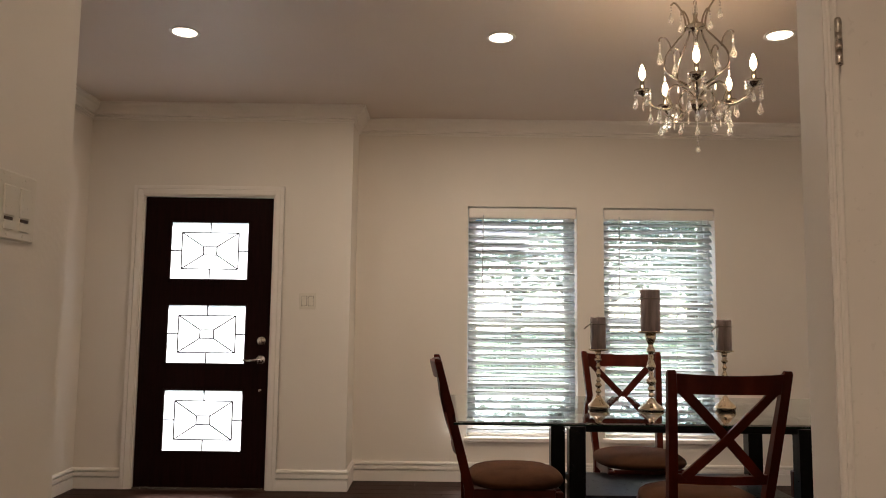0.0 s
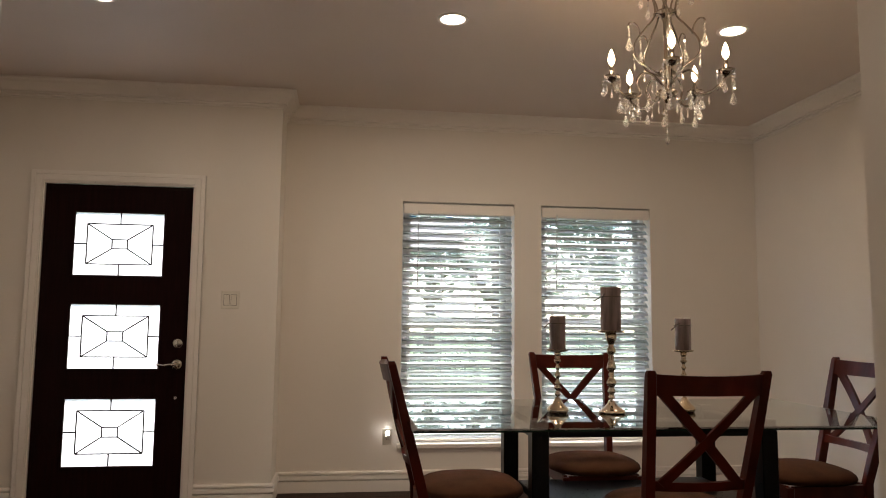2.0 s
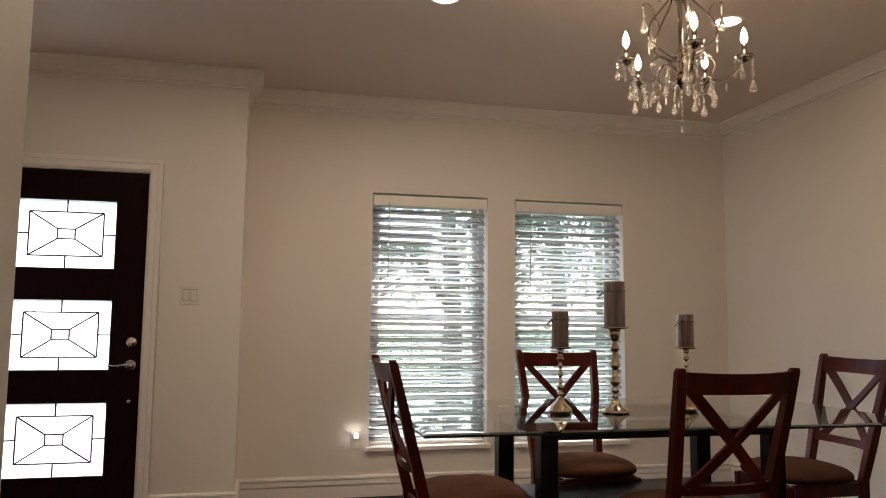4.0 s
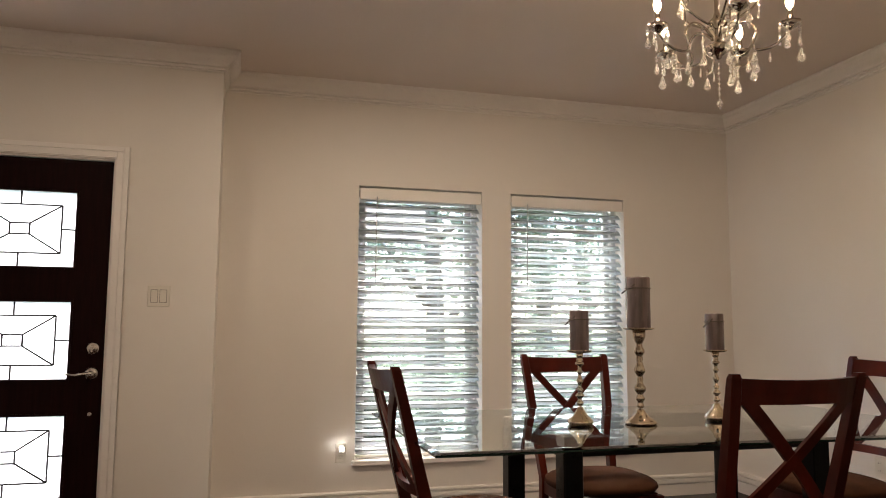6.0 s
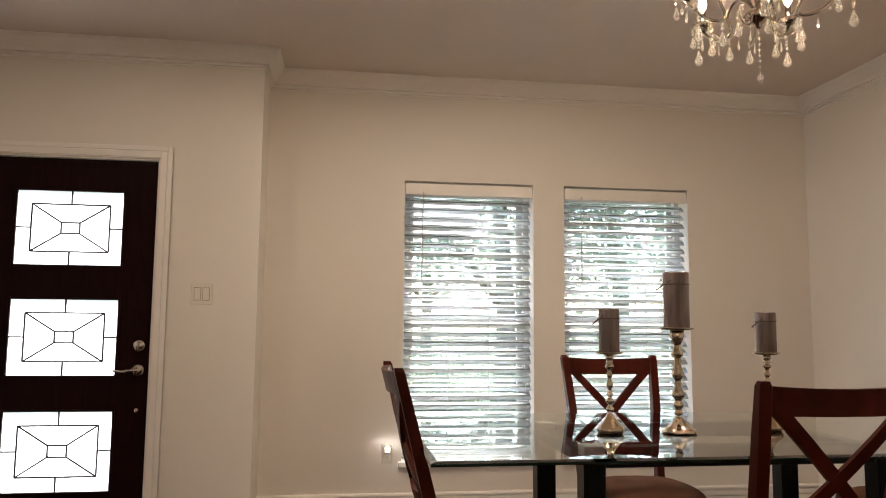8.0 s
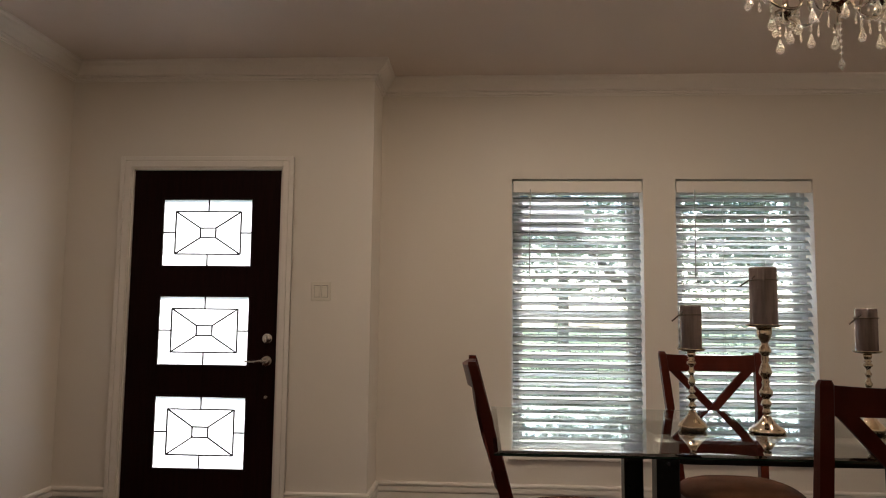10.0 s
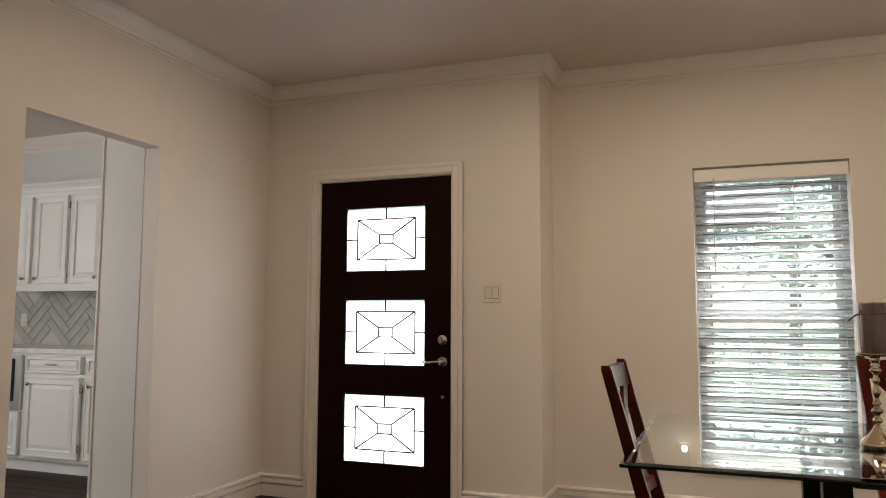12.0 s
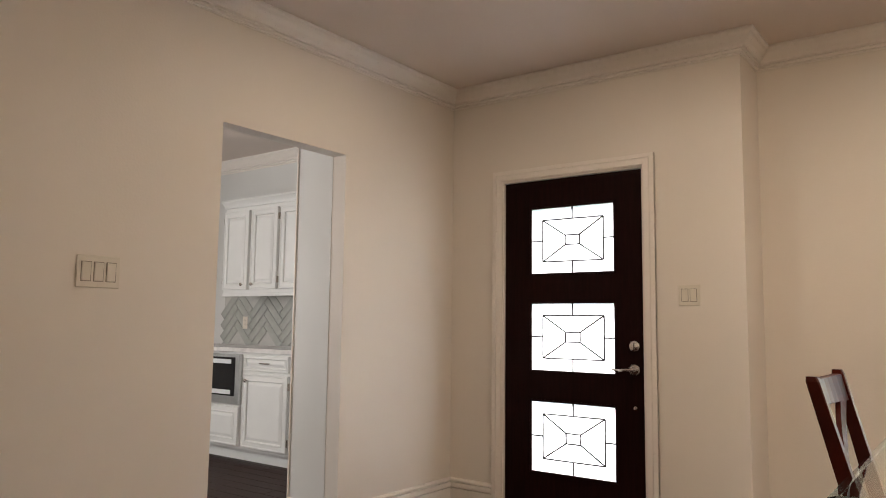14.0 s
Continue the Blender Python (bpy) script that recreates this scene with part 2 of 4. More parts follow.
CROWN = [(0, TOP), (0.09, TOP), (0.09, TOP - 0.012), (0.078, TOP - 0.02), (0.072, TOP - 0.034), (0.052, TOP - 0.055), (0.032, TOP - 0.068), (0.026, TOP - 0.076), (0.026, TOP - 0.085), (0.011, TOP - 0.087), (0.011, TOP - 0.094), (0.020, TOP - 0.096), (0.020, TOP - 0.104), (0.007, TOP - 0.106), (0.007, TOP - 0.114), (0, TOP - 0.114)]
part("crown_molding", sweep([(HX0 - 0.12, 1.50), (WX, 1.50), (WX, DY), (JX, DY), (JX, NY), (EX, NY), (EX, HY + 0.10), (HX1, HY + 0.10)], CROWN), TRIM, label="white stepped crown molding under the ceiling", kind="structure")
BASE = [(0, 0), (0.016, 0), (0.016, 0.076), (0.004, 0.079), (0.004, 0.086), (0.022, 0.088), (0.021, 0.113), (0.003, 0.115), (0.003, 0.123), (0.020, 0.125), (0.018, 0.134), (0.010, 0.140), (0, 0.141)]
bm = bmesh.new()
for line in ([(WX, HY), (WX, OY0)], [(WX, OY1), (WX, DY), (DX0 - 0.08, DY)], [(DX1 + 0.06, DY), (JX, DY), (JX, NY), (EX, NY), (EX, HY + 0.10)], [(HX0, -1.6), (HX0, 1.50)]):
    sweep(line, BASE, bm)
part("baseboard", bm, TRIM, label="white grooved baseboard along the walls", kind="structure")


# front door
def rect_ring(x0, x1, z0, z1, y0, y1, w, bm, bevel=0.0):
    """Four bars round an opening."""
    box(x0 - w, x0, y0, y1, z0 - w, z1 + w, bm, bevel)
    box(x1, x1 + w, y0, y1, z0 - w, z1 + w, bm, bevel)
    box(x0, x1, y0, y1, z1, z1 + w, bm, bevel)
    box(x0, x1, y0, y1, z0 - w, z0, bm, bevel)
    return bm


door = thing("door_1", "dark mahogany front door with three frosted leaded lights", "door", Matrix.Translation((DX0, DY, 0)), kind="structure")
LIGHTS = ((0.249, 0.678), (0.852, 1.271), (1.442, 1.86))
GX0, GX1 = 0.184, 0.745
W = DX1 - DX0
bm = bmesh.new()
y0, y1 = 0.012, 0.056
box(0.003, GX0, y0, y1, 0.012, DT - 0.004, bm)
box(GX1, W - 0.003, y0, y1, 0.012, DT - 0.004, bm)
for a, b in ((0.012, 0.249), (0.678, 0.852), (1.271, 1.442), (1.86, DT - 0.004)):
    box(GX0, GX1, y0, y1, a, b, bm)
for a, b in LIGHTS:
    rect_ring(GX0 + 0.008, GX1 - 0.008, a + 0.008, b - 0.008, y0 - 0.005, y0 + 0.01, 0.012, bm, 0.002)
part("slab", bm, MAHOG, door)
for a, b in LIGHTS:
    part("pane", box(GX0, GX1, 0.032, 0.038, a, b), FROST, door, "frosted white glass pane").visible_shadow = False
    bm = bmesh.new()
    cx, cz, hw, hh = (GX0 + GX1) / 2, (a + b) / 2, (GX1 - GX0) / 2, (b - a) / 2
    ix, iz, sx, sz = hw * 0.72, hh * 0.62, hw * 0.17, hh * 0.14

    def came(p, q, r=0.0047):
        tube([(p[0], 0.0285, p[1]), (q[0], 0.0285, q[1])], r, 6, bm)
    for u, v in ((ix, iz), (sx, sz)):
        for s in (-1, 1):
            came((cx - u, cz + s * v), (cx + u, cz + s * v))
            came((cx + s * u, cz - v), (cx + s * u, cz + v))
    for s in (-1, 1):
        for t in (-1, 1):
            came((cx + s * ix, cz + t * iz), (cx + s * sx, cz + t * sz))
        came((cx + s * ix, cz), (cx + s * hw, cz))
        came((cx, cz + s * iz), (cx, cz + s * hh))
    part("came", bm, LEAD, door, "dark lead lines of the pane")
fx = -1.242 - DX0
lev = part("door_handle", lathe([(0, -0.02), (0.031, -0.018), (0.033, -0.006), (0.02, 0.0), (0.012, 0.004), (0.011, 0.04), (0, 0.042)], 24, m=Matrix.Translation((fx, -0.01, 0.889)) @ Matrix.Rotation(radians(90), 4, "X")), NICKEL, door, "satin nickel lever handle", smooth=True)
part("lever", tube(smooth_line([(fx, -0.045, 0.889), (fx - 0.03, -0.048, 0.889), (fx - 0.07, -0.05, 0.884), (fx - 0.115, -0.046, 0.889)]), [0.009] * 6 + [0.008] * 6 + [0.006] * 7, 10), NICKEL, lev, smooth=True)
bolt = part("deadbolt", lathe([(0, -0.012), (0.031, -0.012), (0.033, -0.004), (0.026, 0.006), (0, 0.008)], 24, m=Matrix.Translation((fx, 0.0, 1.02)) @ Matrix.Rotation(radians(90), 4, "X")), NICKEL, door, "satin nickel deadbolt rose", smooth=True)
part("turn_piece", box(fx - 0.004, fx + 0.004, -0.028, -0.006, 1.0, 1.04, bevel=0.002), NICKEL, bolt)
part("peephole", lathe([(0, -0.004), (0.011, -0.004), (0.011, 0.003), (0.006, 0.005), (0, 0.004)], 16, m=Matrix.Translation((fx, 0.012, 0.675)) @ Matrix.Rotation(radians(90), 4, "X")), NICKEL, door, "small round metal stud")
bm = bmesh.new()
box(-0.02, 0, -0.004, 0.16, 0, DT + 0.02, bm)
box(W, W + 0.02, -0.004, 0.16, 0, DT + 0.02, bm)
box(0, W, -0.004, 0.16, DT, DT + 0.02, bm)
part("door_frame", bm, TRIM, door, "white painted jamb")
bm = bmesh.new()
for a, b, c in ((0, 0.058, 0.014), (0.006, 0.03, 0.019), (0.044, 0.058, 0.021)):
    box(-0.02 - b, -0.02 - a + 0.012, -c, 0, 0, DT + 0.02 + b, bm, 0.002)
    box(W + 0.008 + a, W + 0.02 + b, -c, 0, 0, DT + 0.02 + b, bm, 0.002)
    box(-0.008 - a, W + 0.008 + a, -c + 0.0005, 0, DT + 0.008 + a, DT + 0.02 + b, bm, 0.002)
part("casing", bm, TRIM, door, "white stepped door casing")
part("threshold", box(0, W, 0.0, 0.16, 0.0, 0.011), NICKEL, door, "low metal threshold")


# windows
def window(name, x0, x1):
    w = thing(name, "white double-hung window with glass panes in a plain plaster opening", "window", Matrix.Translation((x0, NY, WZ0)), kind="structure")
    wd, ht = x1 - x0, WZ1 - WZ0
    y = 0.13
    part("window_frame", rect_ring(0.035, wd - 0.035, 0.035, ht - 0.035, y, y + 0.07, 0.035, bmesh.new(), 0.003), VINYL, w)
    mid = ht * 0.500
    for k, (a, b, yy) in enumerate(((0.035, mid + 0.02, y + 0.008), (mid - 0.02, ht - 0.035, y + 0.038))):
        s = part("sash", rect_ring(0.075, wd - 0.075, a + 0.04, b - 0.04, yy, yy + 0.028, 0.04, bmesh.new(), 0.003), VINYL, w)
        p = part("pane", box(0.07, wd - 0.07, yy + 0.012, yy + 0.015, a + 0.035, b - 0.035), PANE, s, "clear glass pane")
        p.visible_shadow = False
    part("weather_strip", box(0.05, wd - 0.05, y + 0.010, y + 0.036, mid + 0.0205, mid + 0.030), LEAD, w, "thin dark strip on the meeting rail")
    part("window_sill", box(-0.02, wd + 0.02, -0.03, 0.13, -0.034, -0.001, bevel=0.006, seg=2), TRIM, w, "white painted sill board")
    return w


def blind(x0, x1):
    b = thing("window_blind", "white horizontal slatted blind hanging lowered in the window opening", "blind", Matrix.Translation((x0 + 0.006, NY + 0.055, WZ0)), group="blinds in the two windows")
    wd, ht = x1 - x0 - 0.012, WZ1 - WZ0
    part("valance", box(0, wd, -0.052, -0.042, ht - 0.087, ht - 0.013, bevel=0.003), TRIM, b, "cream valance board")
    part("head_rail", box(0.004, wd - 0.004, -0.03, 0.03, ht - 0.06, ht - 0.02), VINYL, b)
    slat = bmesh.new()
    for i in range(7):
        u = -0.029 + 0.058 * i / 6
        for xx in (0.004, wd - 0.004):
            slat.verts.new((xx, u, 0.003 * (1 - (u / 0.029) ** 2)))
    slat.verts.ensure_lookup_table()
    for i in range(6):
        slat.faces.new([slat.verts[k] for k in (2 * i, 2 * i + 1, 2 * i + 3, 2 * i + 2)])
    bmesh.ops.solidify(slat, geom=slat.faces[:], thickness=0.0016)
    first, n = None, 29
    for i in range(n):
        z = 0.045 + i * PITCH_S
        if z > ht - 0.085:
            break
        mm = Matrix.Translation((0, random.uniform(-0.001, 0.001), z)) @ Matrix.Rotation(radians(TILT_S + random.uniform(-0.9, 0.9)), 4, "X") @ Matrix.Rotation(radians(random.uniform(-0.12, 0.12)), 4, "Y")
        if first is None:
            first = part("slat", slat, SLAT, b, m=mm, smooth=True)
        else:
            o = new("slat", first.data)
            o.parent, o.matrix_basis = b, mm
    part("bottom_rail", box(0.004, wd - 0.004, -0.028, 0.028, 0.006, 0.024, bevel=0.004), TRIM, b)
    for f in (0.05, 0.35, 0.66, 0.95):
        bm = bmesh.new()
        for yy in (-0.022, 0.022):
            tube([(wd * f, yy, 0.02), (wd * f, yy, ht - 0.04)], 0.0017, 5, bm)
        part("ladder_cord", bm, VINYL, b)
    part("tilt_wand", tube([(0.11, -0.068, ht - 0.07), (0.105, -0.069, ht - 0.62)], 0.0035, 8), CAPGREY, b, "thin grey tilt wand", smooth=True)
    return b


PITCH_S, TILT_S = 0.0555, 45
for k, (a, b) in enumerate(WIN):
    window("window_%d" % (k + 1), a, b)
    blind(a, b)

# ---- furniture ----
def bar(p, q, w, t, bm, up=(0, 1, 0), bevel=0.004):
    """A square bar from p to q, w wide across and t thick along up."""
    p, q, up = Vector(p), Vector(q), Vector(up)
    z = (q - p).normalized()
    x = up.cross(z).normalized()
    y = z.cross(x)
    m = Matrix((x, y, z)).transposed().to_4x4()
    m.translation = (p + q) / 2
    return box(-w / 2, w / 2, -t / 2, t / 2, -(q - p).length / 2, (q - p).length / 2, bm, bevel, m)


def make_chair(m):
    """Faces +y; the back rest leans over -y."""
    c = thing("dining_chair", "cherry-brown wooden dining chair, crossed back, brown suede seat, at the table", "chair", m, group="chairs round the table")
    hw = 0.212

    def back(z):
        return -0.195 - max(0.0, z - 0.45) * 0.26 - max(0, 0.30 - z) * 0.12
    def side(z):
        return 0.174 + 0.070 * max(0.0, z - 0.45)
    for s in (-1, 1):
        bm = bmesh.new()
        zs = [0.0, 0.15, 0.3, 0.45, 0.6, 0.75, 0.88, 1.0, 1.012]
        ws = [0.030, 0.034, 0.04, 0.044, 0.042, 0.038, 0.034, 0.032, 0.026]
        rings = []
        for z, wd in zip(zs, ws):
            y, x, h = back(z), s * side(z), wd / 2
            t = 0.017 if z < 1.01 else 0.012
            rings.append([bm.verts.new((x + a * t, y + b * h, z)) for a, b in ((-1, -1), (1, -1), (1, 1), (-1, 1))])
        for a, b in zip(rings, rings[1:]):
            for i in range(4):
                bm.faces.new((a[i], a[(i + 1) % 4], b[(i + 1) % 4], b[i]))
        bm.faces.new(list(reversed(rings[0])))
        bm.faces.new(rings[-1])
        bmesh.ops.bevel(bm, geom=[e for e in bm.edges if abs(e.verts[0].co.z - e.verts[1].co.z) > 0.01], offset=0.004, segments=1, affect="EDGES")
        part("back_post", bm, CHERRY, c)
        bm = bmesh.new()
        bar((s * 0.175, 0.2, 0.0), (s * 0.185, 0.2, 0.44), 0.034, 0.034, bm)
        part("leg", bm, CHERRY, c)

    def rail(name, z0, z1, bow, t):
        bm = bmesh.new()
        n = 10
        grid = []
        for i in range(n + 1):
            u = -1 + 2 * i / n
            x = u * (side(z1) - 0.014)
            dip = 0.006 * (1 - u * u)
            row = []
            for z, off in ((z0, -t), (z0, t), (z1 - dip, t), (z1 - dip, -t)):
                row.append(bm.verts.new((x, back(z) - bow * (1 - u * u) + off, z)))
            grid.append(row)
        for a, b in zip(grid, grid[1:]):
            for i in range(4):
                bm.faces.new((a[i], b[i], b[(i + 1) % 4], a[(i + 1) % 4]))
        bm.faces.new(grid[0])
        bm.faces.new(list(reversed(grid[-1])))
        bmesh.ops.recalc_face_normals(bm, faces=bm.faces)
        part(name, bm, CHERRY, c)
    rail("top_rail", 0.925, 1.0, 0.028, 0.011)
    rail("lower_rail", 0.585, 0.622, 0.024, 0.010)
    for s in (-1, 1):
        bm = bmesh.new()
        grid = []
        for i in range(13):
            t = i / 12
            x, z = s * (-0.146 + 0.318 * t), 0.606 + 0.334 * t
            w2 = 0.0125
            row = []
            for a, off in ((-1, -0.007), (1, -0.007), (1, 0.007), (-1, 0.007)):
                px, pz = x - a * w2 * s * 0.9, z + a * w2 * 1.05
                pz = min(max(pz, 0.60), 0.945)
                row.append(bm.verts.new((px, back(pz) - 0.026 * (1 - (px / 0.20) ** 2) + off - 0.0015 * s, pz)))
            grid.append(row)
        for a, b in zip(grid, grid[1:]):
            for i in range(4):
                bm.faces.new((a[i], b[i], b[(i + 1) % 4], a[(i + 1) % 4]))
        bm.faces.new(grid[0])
        bm.faces.new(list(reversed(grid[-1])))
        bmesh.ops.recalc_face_normals(bm, faces=bm.faces)
        part("cross_slat", bm, CHERRY, c)
    bm = bmesh.new()
    box(-0.158, 0.158, -0.205, -0.185, 0.385, 0.445, bm, 0.003)
    box(-0.17, 0.17, 0.19, 0.21, 0.385, 0.445, bm, 0.003)
    for s in (-1, 1):
        bar((s * 0.172, -0.178, 0.415), (s * 0.181, 0.185, 0.415), 0.018, 0.06, bm, (0, 0, 1), 0.003)
    part("seat_frame", bm, CHERRY, c)
    bm = bmesh.new()
    rows = []
    for z, k in ((0.446, 0.90), (0.453, 0.98), (0.466, 1.02), (0.481, 1.0), (0.495, 0.92), (0.506, 0.78), (0.514, 0.58), (0.518, 0.32), (0.519, 0.1)):
        row = []
        for a in range(40):
            th = a * math.tau / 40
            cx, sy = math.cos(th), math.sin(th)
            e = 0.72
            row.append(bm.verts.new((0.226 * k * math.copysign(abs(cx) ** e, cx), 0.025 + 0.215 * k * math.copysign(abs(sy) ** e, sy), z)))
        rows.append(row)
    for a, b in zip(rows, rows[1:]):
        for i in range(40):
            bm.faces.new((a[i], a[(i + 1) % 40], b[(i + 1) % 40], b[i]))
    bm.faces.new(list(reversed(rows[0])))
    bm.faces.new(rows[-1])
    part("seat_cushion", bm, SUEDE, c, "round brown suede seat pad", smooth=True)
    return c


CH = 0.335  # from the seat's middle back to the top of the back rest
first_chair = make_chair(pose(1.078, 2.82 + CH, 0, 0, 0, 0))
chair_far = copy_thing(first_chair, pose(1.065, 4.40 - CH, 0, 0, 0, 180))
chair_west = copy_thing(first_chair, pose(0.008 + CH, 3.585, 0, 0, 0, -89))
chair_east = copy_thing(first_chair, pose(2.365 - CH, 3.74, 0, 0, 0, 90))

TX0, TX1, TY0, TY1, TZ = 0.074, 2.162, 3.10, 4.20, 0.776
table = thing("dining_table", "long glass dining table with a black wooden frame and lower shelf", "table", Matrix.Translation((1.118, 3.65, 0)))
bm = bmesh.new()
hx, hy, bv = (TX1 - TX0) / 2, (TY1 - TY0) / 2, 0.022
layers = [(hx - 0.002, hy - 0.002, TZ - 0.012), (hx, hy, TZ - 0.010), (hx, hy, TZ - 0.004), (hx - bv, hy - bv, TZ)]
rows = [[bm.verts.new((sx * a, sy * b, z)) for sx, sy in ((-1, -1), (1, -1), (1, 1), (-1, 1))] for a, b, z in layers]
for a, b in zip(rows, rows[1:]):
    for i in range(4):
        bm.faces.new((a[i], a[(i + 1) % 4], b[(i + 1) % 4], b[i]))
bm.faces.new(list(reversed(rows[0])))
bm.faces.new(rows[-1])
bm.faces.ensure_lookup_table()
for f in bm.faces:
    if len(f.verts) == 4 and max(v.co.z for v in f.verts) < TZ - 0.002 and abs(f.calc_center_median().xy.length) > 0.3:
        f.material_index = 1
part("glass_top", bm, (TOPG, EDGEG), table, "thick clear greenish glass with dark polished bevelled edges").visible_shadow = False
for sx in (-1, 1):
    for sy in (-1, 1):
        x, y = sx * 0.5, sy * 0.27
        part("leg", box(x - 0.036, x + 0.036, y - 0.036, y + 0.036, 0, 0.728, bevel=0.004), BLACKW, table, "square black wooden leg")
        # The cap's grey is lightened to stand in for the window reflected there.
        part("leg_cap", box(x - 0.033, x + 0.033, y - 0.033, y + 0.033, 0.7285, 0.7635, bevel=0.002), CAPGREY, table, "grey block under the glass, lightened for the window's reflection")
for sy in (-1, 1):
    part("rail", box(-0.463, 0.463, sy * 0.27 - 0.03, sy * 0.27 + 0.03, 0.705, 0.758, bevel=0.004), BLACKW, table)
for sx in (-1, 1):
    part("end_rail", box(sx * 0.5 - 0.03, sx * 0.5 + 0.03, -0.233, 0.233, 0.70, 0.74, bevel=0.004), BLACKW, table)
part("lower_shelf", box(-0.463, 0.463, -0.25, 0.25, 0.39, 0.425, bevel=0.003), BLACKW, table, "glossy black lower shelf")


def candle_set(x, y, plate, rc, top, k):
    """A turned stick with a drip plate at height plate; on it a candle of radius rc up to top."""
    h = plate - TZ
    s = thing("candlestick", "tall turned silver candlestick on the glass table" if h > 0.3 else "turned silver candlestick on the glass table", "candlestick", Matrix.Translation((x, y, TZ + 0.0005)), group="candlesticks on the table")
    if h > 0.3:
        foot = [(0.058, 0), (0.061, 0.017), (0.055, 0.039), (0.043, 0.06), (0.030, 0.086), (0.020, 0.118), (0.013, 0.155)]
        stem = [(0.012, 0.172), (0.0145, 0.189), (0.0115, 0.21), (0.0105, 0.232), (0.0165, 0.254), (0.0175, 0.275), (0.0115, 0.30), (0.0115, 0.318), (0.021, 0.348), (0.0225, 0.383), (0.015, 0.413), (0.0105, 0.447), (0.0135, 0.469), (0.0105, 0.49), (0.0115, 0.51), (0.019, 0.538), (0.022, 0.563), (0.015, 0.62), (0.0105, 0.654), (0.014, 0.677), (0.011, 0.71), (0.013, 0.727), (0.0205, 0.748), (0.019, 0.785), (0.013, 0.813), (0.0115, 0.839), (0.014, 0.854), (0.022, 0.90), (0.025, 0.93), (0.025, 0.985)]
    else:
        foot = [(0.042, 0), (0.046, 0.02), (0.049, 0.045), (0.047, 0.07), (0.040, 0.10), (0.027, 0.145), (0.016, 0.20), (0.010, 0.25)]
        stem = [(0.008, 0.265), (0.0135, 0.29), (0.0135, 0.31), (0.0075, 0.335), (0.007, 0.36), (0.0155, 0.39), (0.0165, 0.41), (0.008, 0.44), (0.0075, 0.455), (0.0125, 0.485), (0.007, 0.51), (0.0055, 0.54), (0.008, 0.56), (0.0135, 0.60), (0.009, 0.64), (0.0055, 0.68), (0.008, 0.70), (0.012, 0.725), (0.007, 0.76), (0.0065, 0.79), (0.010, 0.81), (0.0165, 0.83), (0.014, 0.852), (0.008, 0.87), (0.0135, 0.885), (0.009, 0.90), (0.012, 0.92), (0.0145, 0.94), (0.0145, 0.985)]
    part("foot", lathe([(0, 0)] + [(r, f * h) for r, f in foot] + [(0, foot[-1][1] * h)], 28), SILVER, s, smooth=True)
    part("stem", lathe([(0, foot[-1][1] * h + 0.0002)] + [(r, f * h) for r, f in stem] + [(0, 0.986 * h)], 22), SILVER, s, smooth=True)
    part("drip_plate", lathe([(0, h - 0.006), (rc * 0.6, h - 0.006), (rc * 1.18, h - 0.002), (rc * 1.3, h + 0.002), (rc * 1.28, h + 0.005), (rc * 1.1, h + 0.002), (0, h + 0.001)], 28), SILVER, s, smooth=True)
    c = thing("candle", "thick grey-brown pillar candle tied with twine on a silver stick", "candle", Matrix.Translation((x, y, plate + 0.002)), group="pillar candles")
    hh = top - plate - 0.002
    bm = bmesh.new()
    rings = []
    for f in (0, 0.02, 0.25, 0.5, 0.75, 0.97, 1.0):
        r0 = rc * (0.96 if f in (0, 1.0) else 1)
        rings.append([bm.verts.new(((r0 + 0.0009 * noise.noise((math.cos(a * math.tau / 32) * 4, math.sin(a * math.tau / 32) * 4, f))) * math.cos(a * math.tau / 32), (r0 + 0.0015 * math.sin(a * 2.3)) * math.sin(a * math.tau / 32), f * hh)) for a in range(32)])
    for a, b2 in zip(rings, rings[1:]):
        for i in range(32):
            bm.faces.new((a[i], a[(i + 1) % 32], b2[(i + 1) % 32], b2[i]))
    inner = [bm.verts.new((v.co.x * 0.86, v.co.y * 0.86, hh - 0.005)) for v in rings[-1]]
    for i in range(32):
        bm.faces.new((rings[-1][i], rings[-1][(i + 1) % 32], inner[(i + 1) % 32], inner[i]))
    bm.faces.new(inner)
    bm.faces.new(list(reversed(rings[0])))
    part("wax_body", bm, WAX, c, smooth=True)
    bm = bmesh.new()
    zt = hh * 0.78
    tube([((rc + 0.002) * math.cos(a * math.tau / 24), (rc + 0.002) * math.sin(a * math.tau / 24), zt) for a in range(25)], 0.0022, 6, bm)
    tube([(-rc * 0.9, -rc * 0.5, zt), (-rc * 1.35, -rc * 0.75, zt - 0.004), (-rc * 1.95, -rc * 0.8, zt - 0.022)], 0.0026, 6, bm)
    tube([(-rc * 0.9, -rc * 0.5, zt), (-rc * 1.1, -rc * 0.9, zt + 0.004), (-rc * 1.0, -rc * 1.2, zt + 0.012)], 0.002, 6, bm)
    part("twine", bm, TWINE, c, "dark twine tie")
    part("wick", tube([(0, 0, hh - 0.005), (0.001, 0, hh + 0.004)], 0.001, 5), TWINE, c)


candle_set(0.762, 3.592, 1.050, 0.0365, 1.205, 0.9)
candle_set(1.006, 3.576, 1.136, 0.046, 1.337, 1.12)
candle_set(1.362, 3.605, 1.050, 0.036, 1.200, 0.9)

